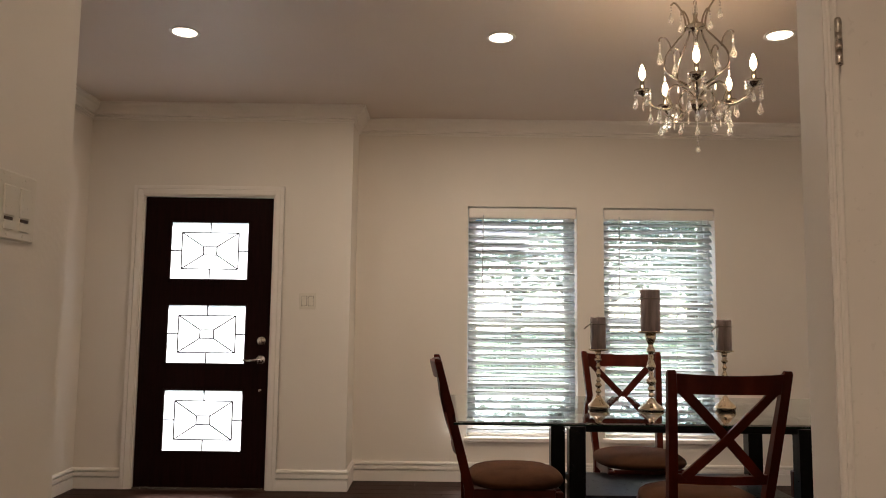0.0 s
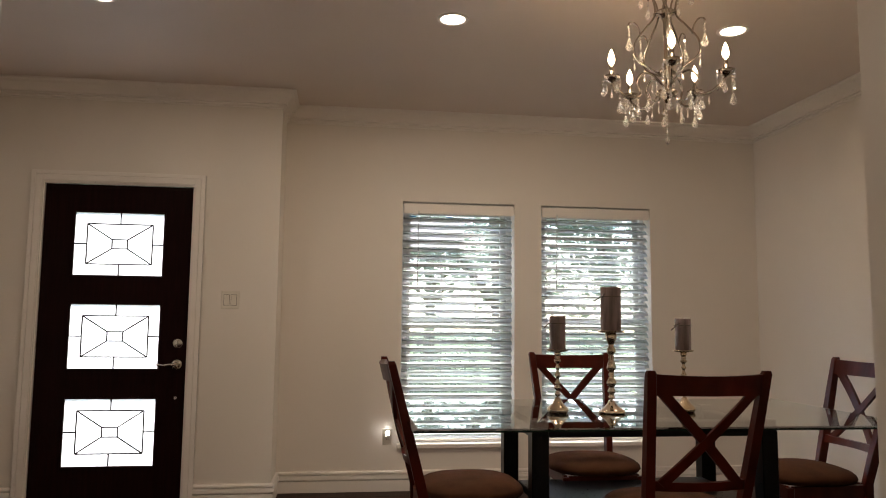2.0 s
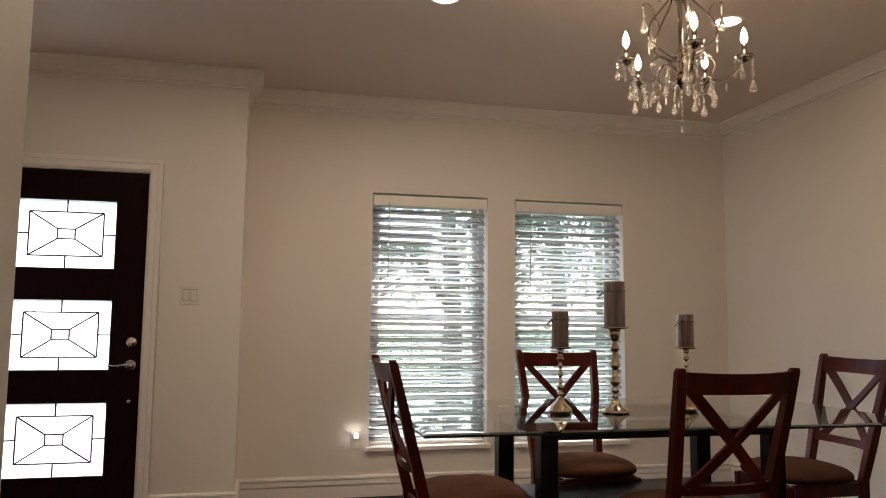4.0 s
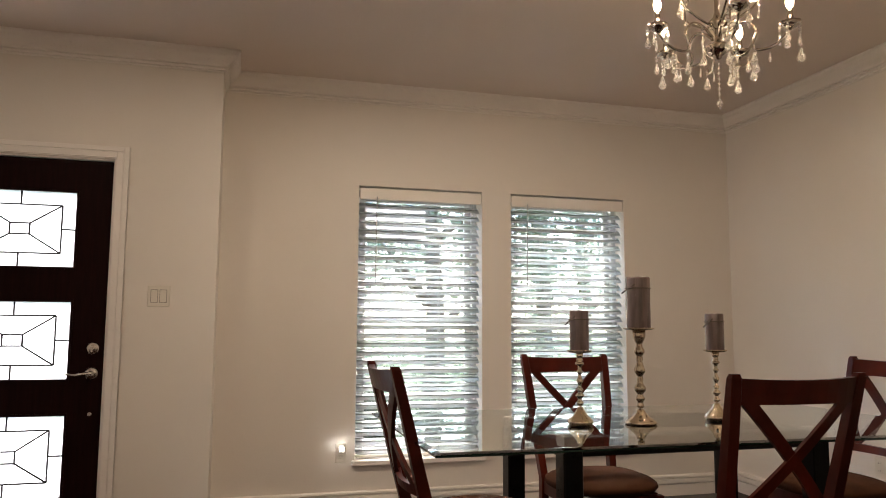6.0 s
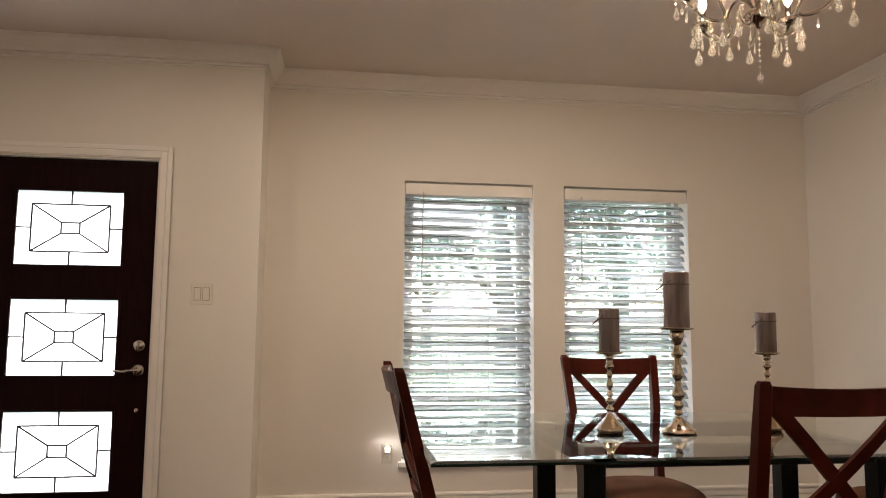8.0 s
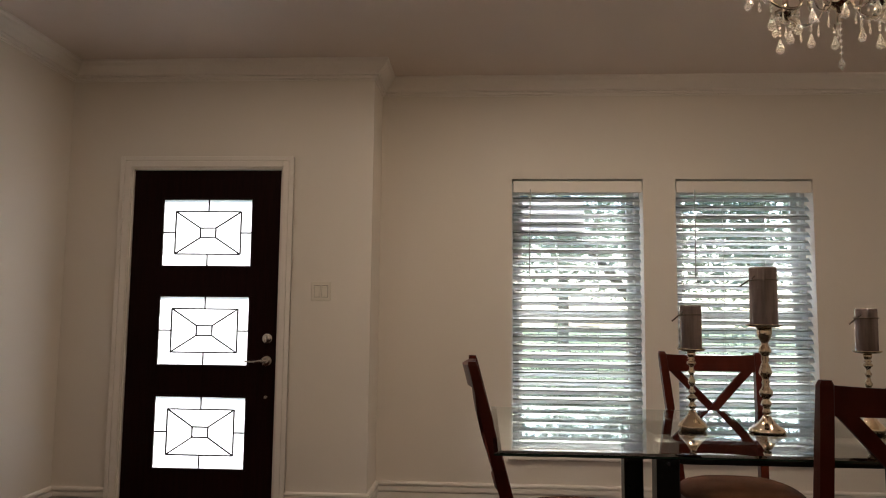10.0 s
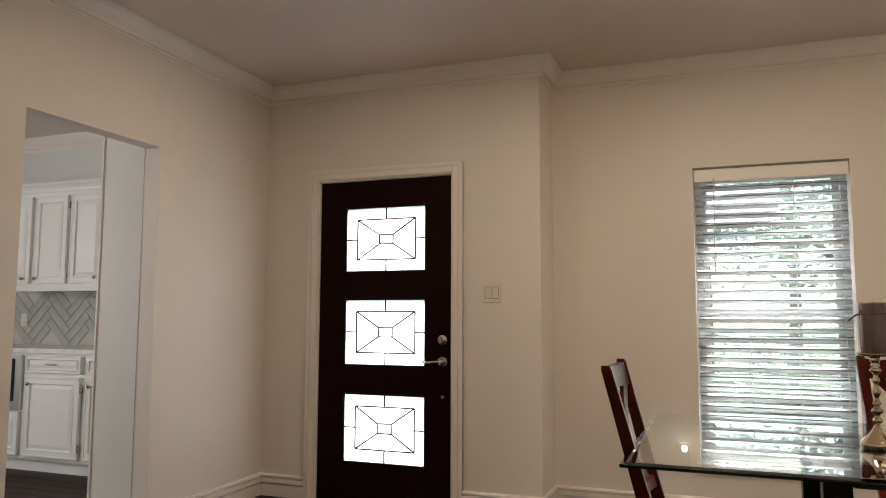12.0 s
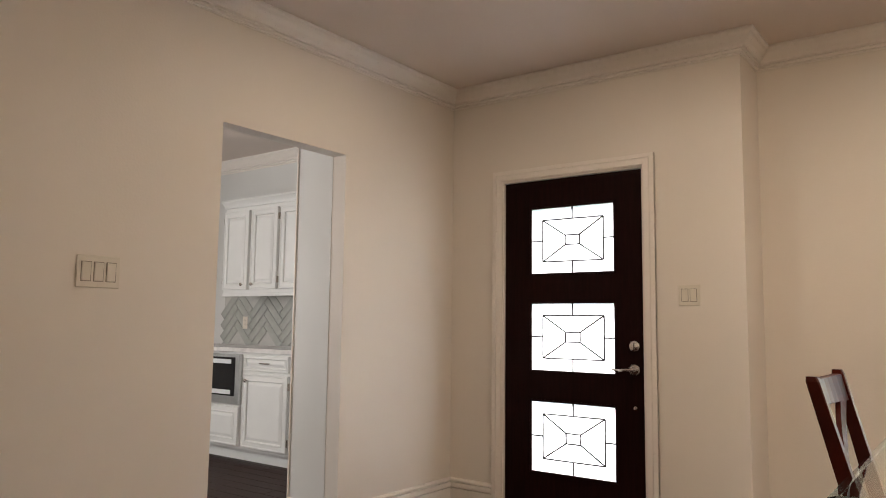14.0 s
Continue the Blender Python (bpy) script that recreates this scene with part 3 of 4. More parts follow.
# ---- chandelier ----
CX, CY, DROP, CUP = 1.102, 3.16, 0.014, -0.016
chand = thing("chandelier", "chrome five-arm chandelier with lit candle bulbs and clear crystal drops", "chandelier", Matrix.Translation((CX, CY, -DROP)))
part("canopy", lathe([(0, TOP), (0.06, TOP), (0.058, TOP - 0.012), (0.03, TOP - 0.03), (0, TOP - 0.032)], 24, m=Matrix.Translation((0, 0, DROP))), CHROME, chand, smooth=True)
bm = bmesh.new()
z = TOP - 0.03 + DROP
i = 0
while z > 2.53:
    ring = []
    for a in range(13):
        th = a * math.tau / 12
        u, v = 0.007 * math.cos(th), 0.012 * math.sin(th)
        ring.append((u, 0, z - 0.012 + v) if i % 2 else (0, u, z - 0.012 + v))
    tube(ring, 0.0016, 5, bm)
    z -= 0.019
    i += 1
part("chain", bm, CHROME, chand)
part("stem", lathe([(0, 2.535), (0.012, 2.53), (0.008, 2.51), (0.014, 2.49), (0.040, 2.475), (0.048, 2.468), (0.02, 2.455), (0.009, 2.43), (0.008, 2.26), (0.016, 2.24), (0.03, 2.225), (0.034, 2.215), (0.014, 2.195), (0.008, 2.17), (0.012, 2.15), (0.04, 2.138), (0.046, 2.128), (0.03, 2.112), (0.012, 2.10), (0.01, 2.09), (0, 2.085)], 20), CHROME, chand, smooth=True)


def drop(parent, x, y, z, size, beads, slim=1.0, name="crystal_drop"):
    """Beads on a wire and a faceted pear drop; hangs down from z."""
    bm = bmesh.new()
    for b in range(beads):
        r = 0.0052
        lathe([(0, r), (r * 0.8, r * 0.55), (r, 0), (r * 0.8, -r * 0.55), (0, -r)], 7, bm, Matrix.Translation((x, y, z - 0.006 - b * 0.0125)))
    z0 = z - beads * 0.0125 - 0.004
    h = size * 1.08
    lathe([(0, 0), (h * 0.07 * slim, -h * 0.08), (h * 0.14 * slim, -h * 0.34), (h * 0.23 * slim, -h * 0.58), (h * 0.26 * slim, -h * 0.72), (h * 0.19 * slim, -h * 0.90), (0, -h)], 8, bm, Matrix.Translation((x, y, z0)))
    o = part(name, bm, CRYSTAL, parent)
    o.visible_shadow = False
    return o


A0 = math.atan2(0.28 - CY, 0.0 - CX) + 0.03
RA = 0.232
for k in range(5):
    th = A0 + k * math.tau / 5
    ca, sa = math.cos(th), math.sin(th)

    def at(r, z, side=0.0):
        return (ca * r - sa * side, sa * r + ca * side, z)
    arm = part("arm", tube(smooth_line([at(0.02, 2.165), at(0.055, 2.20), at(0.095, 2.21), at(0.125, 2.175), at(0.11, 2.125), at(0.13, 2.105), at(0.175, 2.112), at(0.21, 2.138), at(RA, 2.178 + CUP)], 5), 0.005, 8), CHROME, chand, smooth=True)
    part("upper_scroll", tube(smooth_line([at(0.02, 2.205), at(0.08, 2.235), at(0.132, 2.275), at(0.13, 2.335), at(0.085, 2.40), at(0.045, 2.455), at(0.05, 2.52), at(0.085, 2.575), at(0.105, 2.565)], 5), 0.0042, 7), CHROME, chand, smooth=True)
    th2 = th + math.tau / 10
    c2, s2 = math.cos(th2), math.sin(th2)
    part("hook_scroll", tube(smooth_line([at(0.106, 2.362), at(0.114, 2.395), at(0.133, 2.42), at(0.153, 2.418), at(0.158, 2.402)], 5), [0.0034] * 16 + [0.0038, 0.0044, 0.005, 0.005, 0.004], 7), CHROME, chand, smooth=True)
    drop(chand, *at(0.155, 2.40), 0.056, 3)
    part("lower_scroll", tube(smooth_line([(c2 * r, s2 * r, z) for r, z in ((0.035, 2.13), (0.06, 2.085), (0.105, 2.075), (0.14, 2.105))], 5), 0.003, 6), CHROME, chand, smooth=True)
    drop(chand, c2 * 0.14, s2 * 0.14, 2.1, 0.045, 2)
    drop(chand, c2 * 0.06, s2 * 0.06, 2.083, 0.034, 1, 0.45)
    cup_ = lathe([(0, 2.178), (0.012, 2.18), (0.03, 2.192), (0.036, 2.204), (0.034, 2.205), (0.026, 2.195), (0.012, 2.188), (0.011, 2.225), (0, 2.225)], 10, m=Matrix.Translation(at(RA, CUP)))
    part("bobeche", cup_, CHROME, arm, smooth=True)
    part("candle_sleeve", lathe([(0, 2.19), (0.0095, 2.19), (0.0095, 2.252), (0, 2.252)], 12, m=Matrix.Translation(at(RA, CUP))), CHROME, arm, smooth=True)
    bulb = part("bulb", lathe([(0, 2.2525), (0.007, 2.253), (0.0125, 2.266), (0.0135, 2.277), (0.010, 2.296), (0.0045, 2.310), (0, 2.320)], 14, m=Matrix.Translation(at(RA, CUP))), BULB, arm, "lit flame-shaped bulb", smooth=True)
    bulb.visible_shadow = False
    for j in range(5):
        ph = j * math.tau / 5 + th
        drop(arm, *at(RA + 0.034 * math.cos(ph), 2.196 + CUP, 0.034 * math.sin(ph)), 0.040 if j else 0.050, 2 if j else 7, 0.5 if j % 2 else 1.0)
    drop(arm, *at(0.12, 2.10), 0.045, 2)
    drop(arm, *at(0.165, 2.112), 0.036, 1, 0.45)
    drop(arm, *at(0.06, 2.195), 0.036, 2, 0.5)
    drop(arm, *at(0.135, 2.27), 0.034, 1, 0.5)
    drop(arm, *at(0.105, 2.56), 0.045, 2)
    lamp("bulb_lamp", "POINT", (CX + ca * RA, CY + sa * RA, 2.285 - DROP + CUP), BULB_W, (1.0, 0.66, 0.36), 0.016)
bm = bmesh.new()
tube([(0, 0, 2.085), (0, 0, 1.95)], 0.0007, 5, bm)
for b in range(7):
    lathe([(0, 0.006), (0.005, 0), (0, -0.006)], 7, bm, Matrix.Translation((0, 0, 2.075 - b * 0.0185)))
lathe([(0, 0), (0.009, -0.014), (0.01, -0.024), (0, -0.04)], 8, bm, Matrix.Translation((0, 0, 1.95)))
part("crystal_string", bm, CRYSTAL, chand, "long string of clear beads").visible_shadow = False

# Last entry is an unseen hall light, added to brighten the hall walls.
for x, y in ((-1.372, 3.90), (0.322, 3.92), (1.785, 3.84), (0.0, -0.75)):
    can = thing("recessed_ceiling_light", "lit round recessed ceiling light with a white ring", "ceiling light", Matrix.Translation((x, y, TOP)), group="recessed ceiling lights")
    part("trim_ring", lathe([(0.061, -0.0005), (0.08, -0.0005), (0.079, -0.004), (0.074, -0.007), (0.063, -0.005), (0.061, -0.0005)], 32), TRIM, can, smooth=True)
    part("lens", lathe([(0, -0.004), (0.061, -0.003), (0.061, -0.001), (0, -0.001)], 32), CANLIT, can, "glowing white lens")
    lamp("can_lamp", "AREA", (x, y, TOP - 0.012), HALL_FILL_W if y < 0 else CAN_W * (0.5 if x > 1 else 1.9 if x > 0 else 0.62), (1.0, 0.815, 0.63), 0.12, (x, y, 0), 180)

# ---- plates on the walls ----
def switch_plate(m, gangs, label, slide=False):
    """Faces -y at the pose m; x to the right."""
    p = thing("switch_plate", label, "light switch", m)
    w = 0.07 + 0.046 * (gangs - 1)
    part("plate", box(-w / 2, w / 2, -0.006, 0, -0.0575, 0.0575, bevel=0.003), PLATE, p)
    for g in range(gangs if not slide else 0):
        x = (g - (gangs - 1) / 2) * 0.046
        # Dark plate and ring paint in the shade of the gap round each rocker.
        part("rocker_gap_shade", box(x - 0.0188, x + 0.0188, -0.0066, -0.0055, -0.0355, 0.0355), GAP, p)
        r = part("rocker", box(x - 0.0165, x + 0.0165, -0.0035, 0.0, -0.033, 0.033, bevel=0.0015, m=Matrix.Translation((0, -0.006, 0)) @ Matrix.Rotation(radians(2.5), 4, "X")), PLATE, p)
        part("rocker_gap_shade", rect_ring(x - 0.0166, x + 0.0166, -0.0331, 0.0331, -0.0064, -0.0058, 0.0011, bmesh.new()), GAP, p, "thin dark ring painted as the shade round the rocker")
    for g in range(gangs if slide else 0):
        x = (g - (gangs - 1) / 2) * 0.046
        part("paddle", box(x - 0.016, x + 0.016, -0.0085, -0.0058, -0.018, 0.033, bevel=0.0012), PLATE, p)
        part("slider_slot", box(x - 0.011, x + 0.011, -0.0078, -0.0058, -0.0245, -0.0195), TWINE, p, "short dark slot under the paddle")
        part("small_paddle", box(x - 0.014, x + 0.014, -0.0082, -0.0058, -0.041, -0.026, bevel=0.001), PLATE, p)
    bm = bmesh.new()
    for g in range(gangs):
        x = (g - (gangs - 1) / 2) * 0.046
        for z in (-0.048, 0.048):
            lathe([(0, -0.0005), (0.003, -0.0005), (0.003, 0.0008), (0, 0.0008)], 8, bm, Matrix.Translation((x, -0.006, z)) @ Matrix.Rotation(radians(90), 4, "X"))
    part("screw", bm, PLATE, p)
    return p


switch_plate(pose(-0.925, DY, 1.302), 2, "cream two-rocker light switch beside the front door")
switch_plate(pose(WX, 2.845, 1.325, 0, 0, 90) @ Matrix.Scale(1.13, 4), 3, "cream three-rocker light switch beside the kitchen opening")
switch_plate(pose(WX, 2.37, 1.315, 0, 0, 90), 2, "cream light switch further along the kitchen wall")
switch_plate(pose(HX0, 1.295, 1.366, 0, 0, 90), 3, "cream three-paddle dimmer switch plate on the hall wall end", True)


def outlet(m, label):
    p = thing("wall_outlet", label, "electrical outlet", m)
    part("plate", box(-0.035, 0.035, -0.005, 0, -0.0575, 0.0575, bevel=0.003), PLATE, p)
    for z in (-0.02, 0.02):
        f = part("socket_face", box(-0.0165, 0.0165, -0.0085, -0.0045, z - 0.014, z + 0.014, bevel=0.003), PLATE, p)
        bm = bmesh.new()
        for x in (-0.006, 0.006):
            box(x - 0.001, x + 0.001, -0.0088, -0.0084, z - 0.001, z + 0.007, bm)
        part("slots", bm, TWINE, f, "dark slots")
    return p


outlet(pose(EX, 4.40, 0.385, 0, 0, -90), "white wall outlet on the side wall low down")
outlet(pose(0.128, NY, 0.372), "white wall outlet beside the window carrying a night light")
nl = thing("night_light", "small glowing plug-in night light in the wall outlet", "night light", Matrix.Translation((0.128, NY - 0.009, 0.405)))
part("housing", box(-0.018, 0.018, -0.022, 0, -0.03, 0.006, bevel=0.004), PLATE, nl)
part("lit_shade", lathe([(0, -0.014), (0.012, -0.012), (0.0135, 0), (0.011, 0.012), (0, 0.015)], 16, m=Matrix.Translation((0, -0.03, -0.002))), glow("night_glow", (1.0, 0.97, 0.92), 2.6), nl, "glowing round white shade", smooth=True)

# ---- closet door in the hall ----
cl = thing("door_2", "white painted closet door with nickel hinges, closed", "door", Matrix.Translation((HX1, HY, 0)), kind="structure")
part("slab", box(0.031, 0.80, 0.003, 0.04, 0.012, 2.03, bevel=0.002), TRIM, cl)
bm = bmesh.new()
for a, b, c in ((0.0, 0.027, 0.010), (0.005, 0.012, 0.0125), (0.017, 0.025, 0.0135)):
    box(a, b, -c, -0.0002, 0, 2.06 + b, bm, 0.003)
    box(0.85 - b, 0.85 - a, -c, -0.0002, 0, 2.06 + b, bm, 0.003)
    box(b, 0.85 - b, -c + 0.0004, -0.0002, 2.036 + a, 2.06 + b, bm, 0.003)
part("casing", bm, TRIM, cl, "white stepped casing")
bm = bmesh.new()
box(0.803, 0.8195, 0.0, 0.10, 0, 2.058, bm)
part("door_frame", bm, TRIM, cl, "white jamb")
for z in (0.25, 1.734):
    h = part("hinge", lathe([(0, -0.047), (0.005, -0.046), (0.0065, -0.043), (0.0065, -0.017), (0.0058, -0.0165), (0.0065, -0.016), (0.0065, 0.0), (0.0058, 0.0005), (0.0065, 0.001), (0.0065, 0.017), (0.0058, 0.0175), (0.0065, 0.018), (0.0065, 0.043), (0.005, 0.047), (0, 0.048)], 12, m=Matrix.Translation((0.0185, -0.022, z))), NICKEL, cl, "satin nickel hinge knuckle", smooth=True)
    part("hinge_leaf", box(0.0285, 0.0301, -0.016, 0.002, z - 0.044, z + 0.044), NICKEL, h)

# ---- kitchen ----
KX0, KY1 = -6.3, 5.80
wall("kitchen_wall_north", [(KX0, -2.88, KY1, KY1 + 0.12, 0, TOP)], KWALL, "pale grey kitchen wall")
wall("kitchen_wall_west", [(KX0 - 0.12, KX0, 1.4, KY1 + 0.12, 0, TOP)], KWALL, "pale grey kitchen wall")
wall("kitchen_wall_south", [(KX0 - 0.12, WX - 0.10, 1.28, 1.4, 0, TOP)], KWALL, "pale grey kitchen wall")
wall("kitchen_wall_return", [(-2.895, WX - 0.10, 4.245, KY1 + 0.12, 0, TOP)], KWALL, "pale grey wall end beside the opening")
wall("kitchen_ceiling", [(KX0 - 0.12, WX - 0.10, 1.28, KY1 + 0.12, TOP, TOP + 0.1)], CEIL, "flat painted kitchen ceiling")
part("kitchen_corner_trim", box(-2.905, -2.892, 4.238, 4.2445, 0, TOP, bevel=0.002), TRIM, label="white corner trim at the wall end", kind="structure")
part("kitchen_baseboard", sweep([(WX - 0.105, 4.2445), (-2.89, 4.2445)], [(-d, z) for d, z in BASE]), TRIM, label="white baseboard at the wall end", kind="structure")
part("kitchen_crown", sweep([(KX0, 1.4), (KX0, KY1), (-2.895, KY1)], CROWN), TRIM, label="white crown molding of the kitchen", kind="structure")
# Area lamp added before the solid west wall, standing in for unseen daylight.
lamp("kitchen_daylight_fill", "AREA", (KX0 + 0.05, 2.5, 1.5), KIT_W, (1.0, 0.975, 0.96), 1.3, (-3.0, 3.5, 1.45), 170)


def panel_front(parent, name, x0, x1, z0, z1, y, hinge_right=True, knob=None, pull=None):
    """A raised-frame front whose face looks to -y."""
    bm = bmesh.new()
    f = min(0.055, (z1 - z0) * 0.22)
    steps = ((0, -0.018), (0, 0.008), (0.003, 0.011), (f * 0.25, 0.011), (f * 0.32, 0.007), (f * 0.42, 0.007), (f * 0.8, 0.008), (f * 0.88, 0.013), (f, 0.011), (f + 0.004, 0.0), (f + 0.010, 0.0), (f + 0.028, 0.008), (f + 0.032, 0.009))
    rows = [[bm.verts.new((a, y - out, b)) for a, b in ((x0 + i, z0 + i), (x1 - i, z0 + i), (x1 - i, z1 - i), (x0 + i, z1 - i))] for i, out in steps]
    for a, b in zip(rows, rows[1:]):
        for i in range(4):
            bm.faces.new((a[i], a[(i + 1) % 4], b[(i + 1) % 4], b[i]))
    bm.faces.new(rows[-1])
    bm.faces.new(list(reversed(rows[0])))
    bmesh.ops.recalc_face_normals(bm, faces=bm.faces)
    d = part(name, bm, CAB, parent)
    if knob:
        part("knob", lathe([(0, -0.022), (0.012, -0.022), (0.015, -0.014), (0.006, -0.006), (0.005, 0.006), (0, 0.006)], 14, m=Matrix.Translation((knob[0], y - 0.012, knob[1])) @ Matrix.Rotation(radians(-90), 4, "X")), NICKEL, d, smooth=True)
    if pull:
        cx, cz = pull
        part("handle", tube(smooth_line([(cx - 0.05, y - 0.004, cz), (cx - 0.045, y - 0.028, cz), (cx, y - 0.033, cz), (cx + 0.045, y - 0.028, cz), (cx + 0.05, y - 0.004, cz)], 4), 0.005, 8), NICKEL, d, smooth=True)
    if name == "door":
        hx_ = x1 + 0.005 if hinge_right else x0 - 0.005
        for z in (z0 + 0.08, z1 - 0.08):
            part("hinge", box(hx_ - 0.008, hx_ + 0.008, y - 0.006, y + 0.018, z - 0.028, z + 0.028, bevel=0.003), NICKEL, d)
    return d


def base_unit(x0, x1, kind):
    u = thing("base_cabinet", "white painted kitchen base cabinet " + {"door": "with one drawer over a panelled door", "oven": "holding a built-in microwave over a drawer"}[kind], "cabinet", Matrix.Translation((x0, 5.22, 0)), group="kitchen base cabinets")
    w = x1 - x0
    bm = bmesh.new()
    box(0, w, 0.0, 0.57, 0.1, 0.878, bm)
    box(0, w, 0.07, 0.57, 0.0, 0.1, bm)
    part("body", bm, CAB, u)
    if kind == "door":
        panel_front(u, "drawer", 0.025, w - 0.025, 0.735, 0.862, -0.02, pull=(w / 2, 0.80))
        panel_front(u, "door", 0.025, w - 0.03, 0.125, 0.71, -0.02, knob=(0.075, 0.655))
    else:
        panel_front(u, "drawer", 0.025, w - 0.025, 0.125, 0.44, -0.02)
        m_ = part("microwave", box(0.02, w - 0.02, -0.03, 0.0, 0.455, 0.862, bevel=0.003), STEEL, u, "stainless built-in microwave")
        part("oven_glass", box(0.04, w - 0.075, -0.034, -0.0301, 0.52, 0.835, bevel=0.001), BLACKG, m_, "black glass window")
        for z in (0.80, 0.55):
            part("trim_strip", box(0.05, w - 0.12, -0.038, -0.0342, z - 0.018, z + 0.018, bevel=0.002), VINYL, m_, "pale strip")
    return u


for x0, x1, kd in ((-5.71, -5.18, "door"), (-5.18, -4.56, "oven"), (-4.56, -3.97, "door"), (-3.97, -3.38, "door"), (-3.38, -2.90, "door")):
    base_unit(x0, x1, kd)
part("worktop", box(KX0 + 0.01, -2.898, 5.185, 5.788, 0.8785, 0.915, bevel=0.004), STONE, label="pale stone kitchen worktop", category="worktop")
for i in range(5):
    x0 = -5.21 + i * 0.38
    u = thing("wall_cabinet", "white painted kitchen wall cabinet with a panelled door", "cabinet", Matrix.Translation((x0, 5.47, 1.38)), group="kitchen wall cabinets")
    part("body", box(0, 0.38, 0, 0.33, 0, 0.77), CAB, u)
    part("bottom_molding", box(0, 0.38, -0.012, 0.02, -0.028, -0.0005, bevel=0.003), CAB, u)
    panel_front(u, "door", 0.018, 0.362, 0.03, 0.735, -0.02, hinge_right=(i % 2 == 1), knob=(0.06 if i % 2 else 0.30, 0.075))
part("cabinet_crown", sweep([(-5.21, 5.47), (-3.31, 5.47)], [(0, 2.151), (0.0, 2.22), (0.06, 2.22), (0.06, 2.205), (0.04, 2.19), (0.025, 2.17), (0.02, 2.151)]), CAB, label="white molding on top of the wall cabinets", kind="structure")
outlet(pose(-5.27, KY1 - 0.0215, 1.12), "white wall outlet on the tiled kitchen wall")

for x in (0.30, 0.575):
    st = thing("window_sticker", "small blue sticker on the clear window glass", "sticker", Matrix.Translation((x, NY + 0.166, 1.952)), group="stickers on the window glass")
    part("label", box(-0.024, 0.024, 0, 0.0006, -0.012, 0.012), STICK, st)

sheet = thing("label_sheet", "large pale paper label sheet stuck on the clear window glass", "label", Matrix.Translation((0.26, NY + 0.164, 1.72)))
part("sheet", box(0, 0.43, 0, 0.0006, 0, 0.205), see_through("pale_label_paper", (0.62, 0.62, 0.64), (0.80, 0.80, 0.84), 0.5, 0.6), sheet)

# ---- outside ----
part("ground", box(-60, 60, NB + 0.2, 90, -0.4, -0.25), GRASS, label="green lawn outside the windows", kind="structure")


def tree(x, y, h, r, n, seed):
    rnd = random.Random(seed)
    t = thing("tree", "leafy green garden tree with a grey-brown trunk", "tree", Matrix.Translation((x, y, -0.25)), group="trees in the garden")
    bm = bmesh.new()
    tube(smooth_line([(0, 0, 0), (0.05, 0.02, h * 0.3), (-0.04, 0.05, h * 0.6), (0.02, 0, h * 0.85)], 4), [0.16 - 0.009 * i for i in range(13)], 10, bm)
    tips = []
    for k in range(9):
        a, z = rnd.uniform(0, math.tau), h * rnd.uniform(0.28, 0.8)
        q = Vector((math.cos(a) * r * rnd.uniform(0.5, 0.9), math.sin(a) * r * rnd.uniform(0.5, 0.9), z + rnd.uniform(0.2, 0.9)))
        tube([(0, 0, z * 0.85), q * 0.5 + Vector((0, 0, z * 0.45)), q], [0.06, 0.035, 0.012], 6, bm)
        tips.append(q)
    part("trunk", bm, BARK, t, smooth=True)
    verts, faces = [], []
    for k in range(n):
        c = rnd.choice(tips)
        p = c + Vector((rnd.gauss(0, r * 0.3), rnd.gauss(0, r * 0.3), rnd.gauss(0, r * 0.26)))
        s = rnd.uniform(0.03, 0.075)
        d = Vector((rnd.gauss(0, 1), rnd.gauss(0, 1), rnd.gauss(0, 0.6))).normalized()
        e = d.cross(Vector((rnd.gauss(0, 1), rnd.gauss(0, 1), rnd.gauss(0, 1)))).normalized()
        b = len(verts)
        verts += [p - d * s, p + e * s * 0.45, p + d * s, p - e * s * 0.45]
        faces.append((b, b + 1, b + 2, b + 3))
    me = bpy.data.meshes.new("crown")
    me.from_pydata([tuple(v) for v in verts], [], faces)
    me.materials.append(LEAF)
    o = new("crown", me)
    o.parent = t
    return t


tree(0.1, 12.6, 6.2, 1.6, 9500, 1)
tree(1.95, 10.6, 5.4, 1.7, 7500, 2)
tree(3.9, 11.5, 5.6, 1.9, 9500, 6)
tree(5.8, 14.0, 7.0, 2.3, 9000, 3)
tree(-1.6, 16.0, 7.5, 2.2, 7000, 4)
tree(1.9, 19.0, 8.0, 2.6, 7000, 5)


def shrub(x, y, w, h, n, seed):
    rnd = random.Random(seed)
    verts, faces = [], []
    for k in range(n):
        p = Vector((rnd.gauss(0, w * 0.4), rnd.gauss(0, w * 0.3), abs(rnd.gauss(0, h * 0.45))))
        s = rnd.uniform(0.03, 0.07)
        d = Vector((rnd.gauss(0, 1), rnd.gauss(0, 1), rnd.gauss(0, 1))).normalized()
        e = d.cross(Vector((0.3, 0.5, 0.8))).normalized()
        b = len(verts)
        verts += [p - d * s, p + e * s * 0.5, p + d * s, p - e * s * 0.5]
        faces.append((b, b + 1, b + 2, b + 3))
    me = bpy.data.meshes.new("shrub")
    me.from_pydata([tuple(v) for v in verts], [], faces)
    me.materials.append(LEAF)
    o = new("shrub", me)
    o.location = (x, y, -0.25)
    tagged(o, "low leafy green shrub on the lawn", "shrub", "shrubs in the garden")


for k in range(7):
    shrub(-1.2 + k * 1.15, 9.2 + (k * 37 % 5) * 0.4, 0.9, 0.9, 2600, 20 + k)

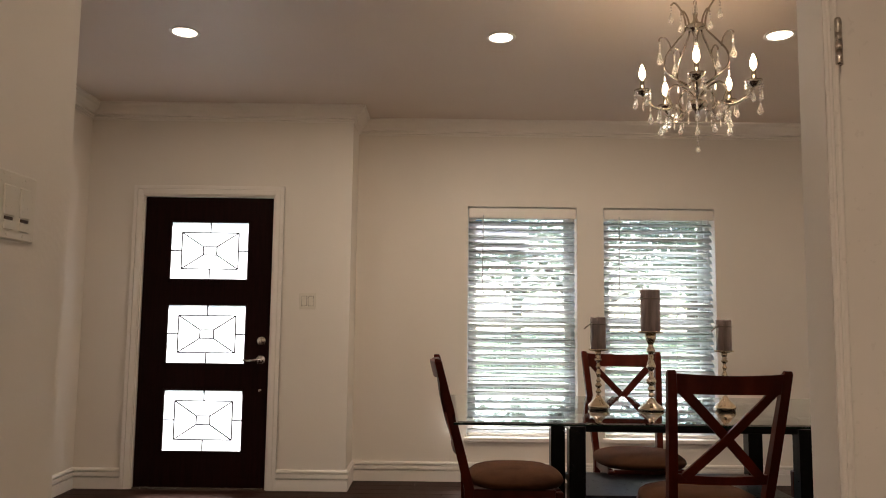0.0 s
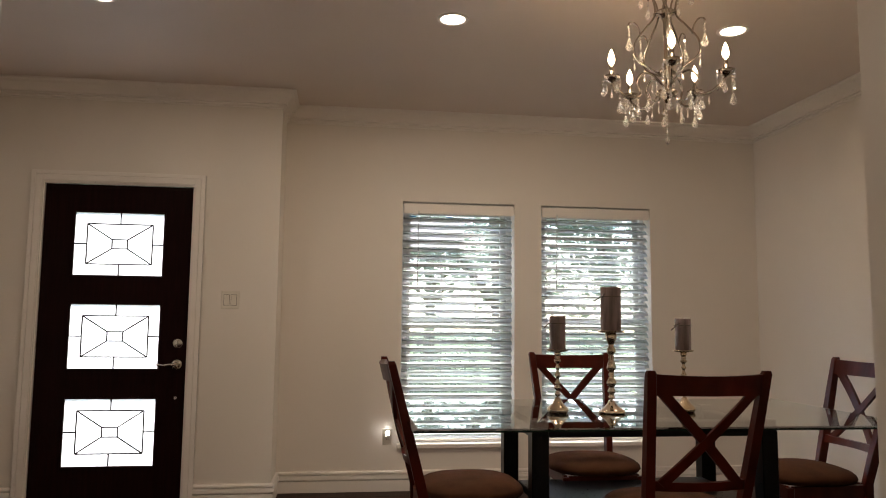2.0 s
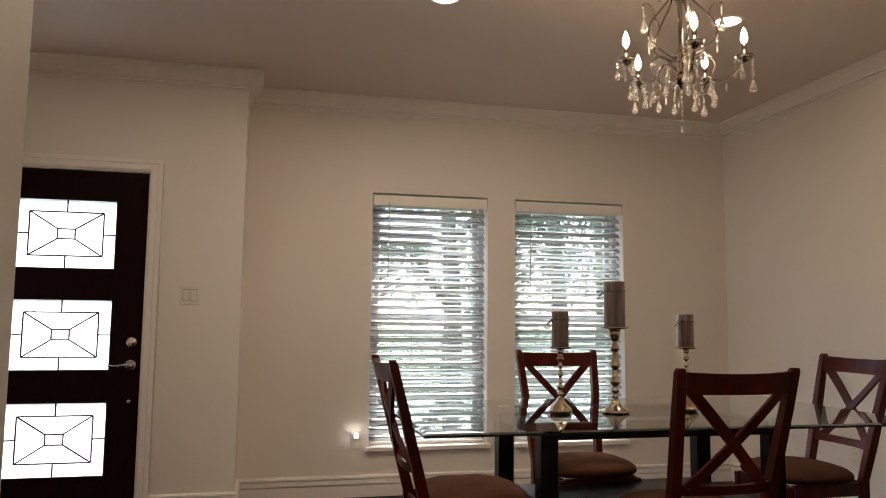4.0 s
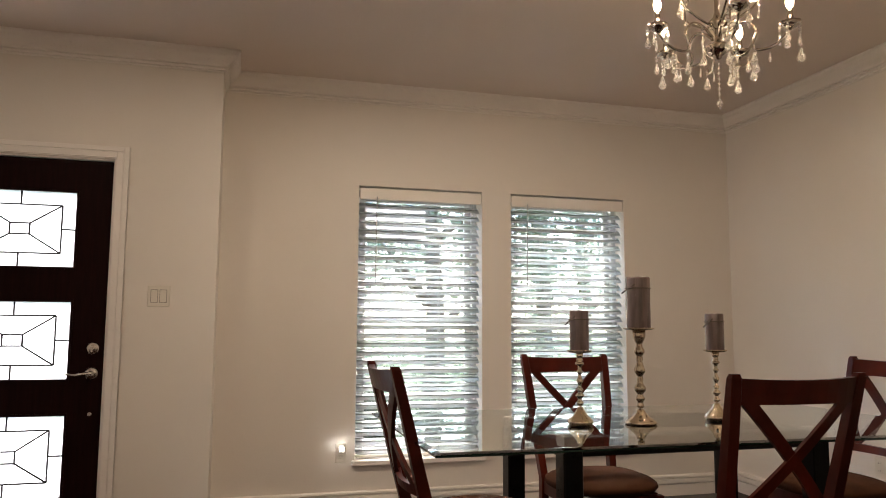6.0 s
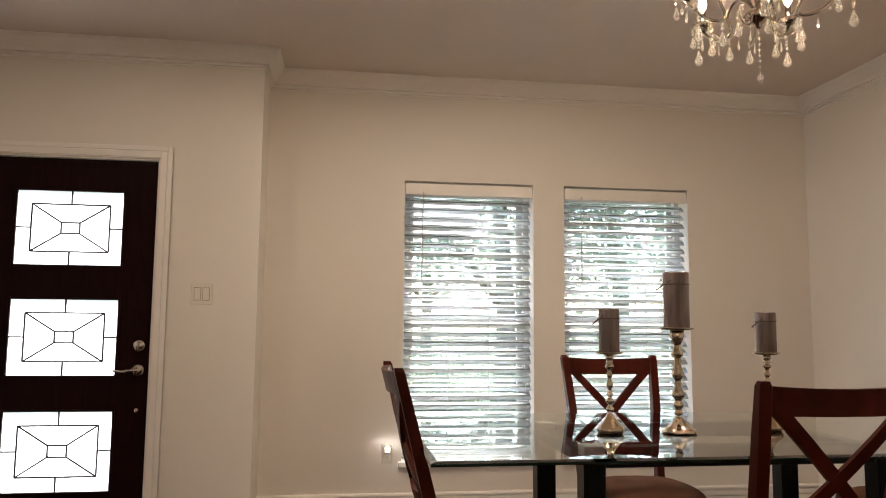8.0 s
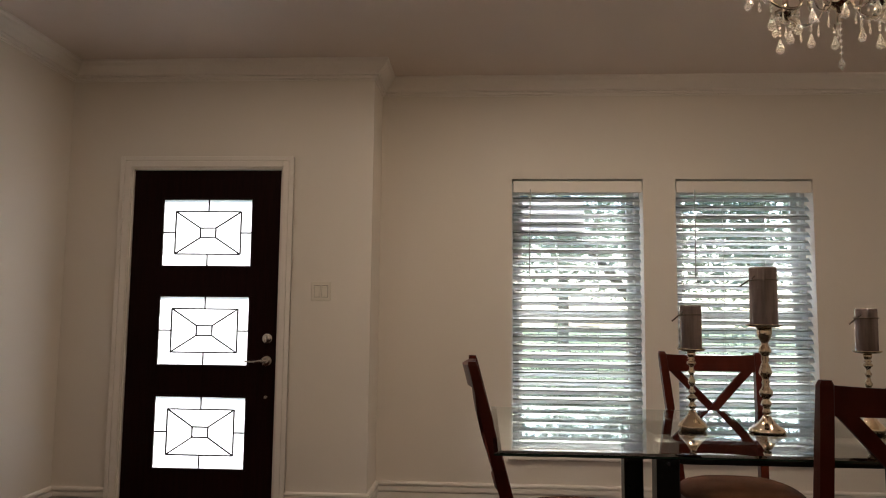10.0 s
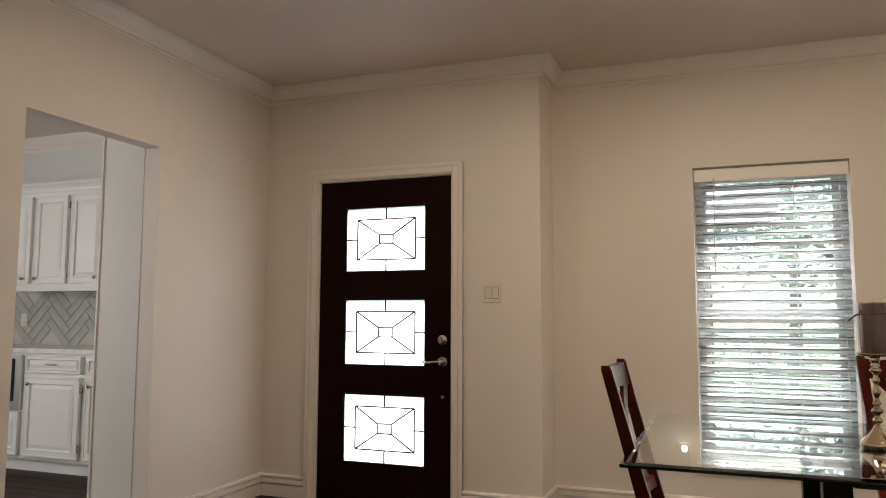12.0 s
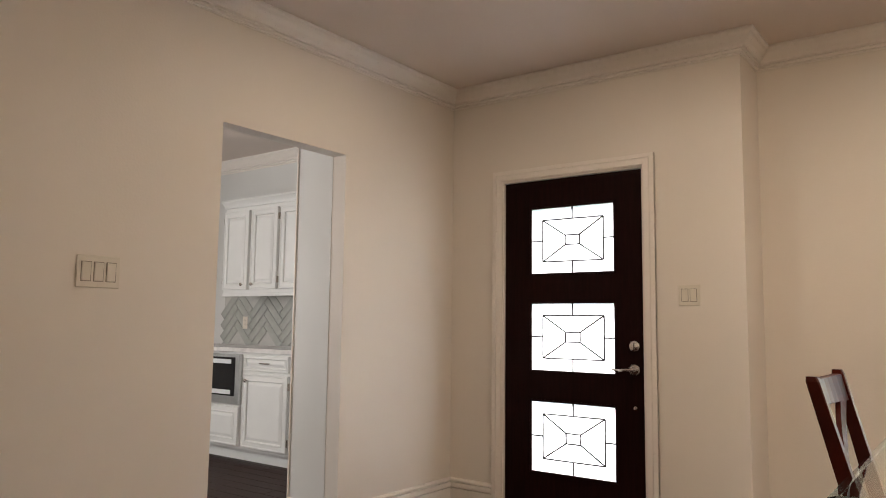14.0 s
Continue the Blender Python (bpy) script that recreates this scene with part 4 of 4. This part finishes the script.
# ---- pieces ----
# herringbone tiles behind the worktop
L, S, J = 0.30, 0.075, 0.004
back = part("backsplash", box(-5.6, -2.898, 5.787, 5.799, 0.9155, 1.3795), GROUT, label="grey-green glazed herringbone tiles over the worktop", kind="structure")
tb = bmesh.new()
box(-L / 2 + J / 2, L / 2 - J / 2, -0.008, 0, -S / 2 + J / 2, S / 2 - J / 2, tb, 0.002)
tile_mesh = None
r45 = Matrix.Rotation(radians(-45), 4, "Y")
cx, cz = -4.75, 1.1475
for a in range(-24, 25):
    for b in range(-16, 17):
        for turn in (0, 1):
            px, pz = (a * S + b * L, a * S - b * L)
            if turn == 0:
                qx, qz = px + L / 2, pz + S / 2
            else:
                qx, qz = px + S / 2, pz + S + L / 2
            v = r45 @ Vector((qx, 0, qz))
            if not (-0.78 < v.x < 0.78 and -0.19 < v.z < 0.19):
                continue
            mm = Matrix.Translation((cx + v.x, 5.7868, cz + v.z)) @ r45 @ (Matrix.Rotation(radians(90), 4, "Y") if turn else Matrix()) @ Matrix.Rotation(radians(random.uniform(-1.2, 1.2)), 4, "X")
            if tile_mesh is None:
                o = part("tile", tb, TILE, back, m=mm)
                tile_mesh = o.data
            else:
                o = new("tile", tile_mesh)
                o.parent, o.matrix_basis = back, mm

# floor boards
BW = 0.125
boards = {}
floor_ob = bpy.data.objects["floor"]
rnd = random.Random(5)
for x0, x1, ya, yb in ((-6.2, EX, 1.6, 5.9),):
    yy = ya
    while yy < yb:
        x = x0 - rnd.uniform(0, 1.2)
        while x < x1:
            ln = rnd.choice((0.9, 1.2, 1.5))
            a, b = max(x, x0), min(x + ln, x1)
            if b - a > 0.05:
                key = round(b - a, 2)
                if key not in boards:
                    bm = box(-(key / 2) + 0.001, key / 2 - 0.001, -BW / 2 + 0.001, BW / 2 - 0.001, -0.012, 0, bevel=0.0015)
                    o = part("plank", bm, FLOORW, floor_ob, m=Matrix.Translation(((a + b) / 2, yy + BW / 2, 0)))
                    boards[key] = o.data
                else:
                    o = new("plank", boards[key])
                    o.parent, o.matrix_basis = floor_ob, Matrix.Translation(((a + b) / 2, yy + BW / 2, 0))
            x += ln
        yy += BW
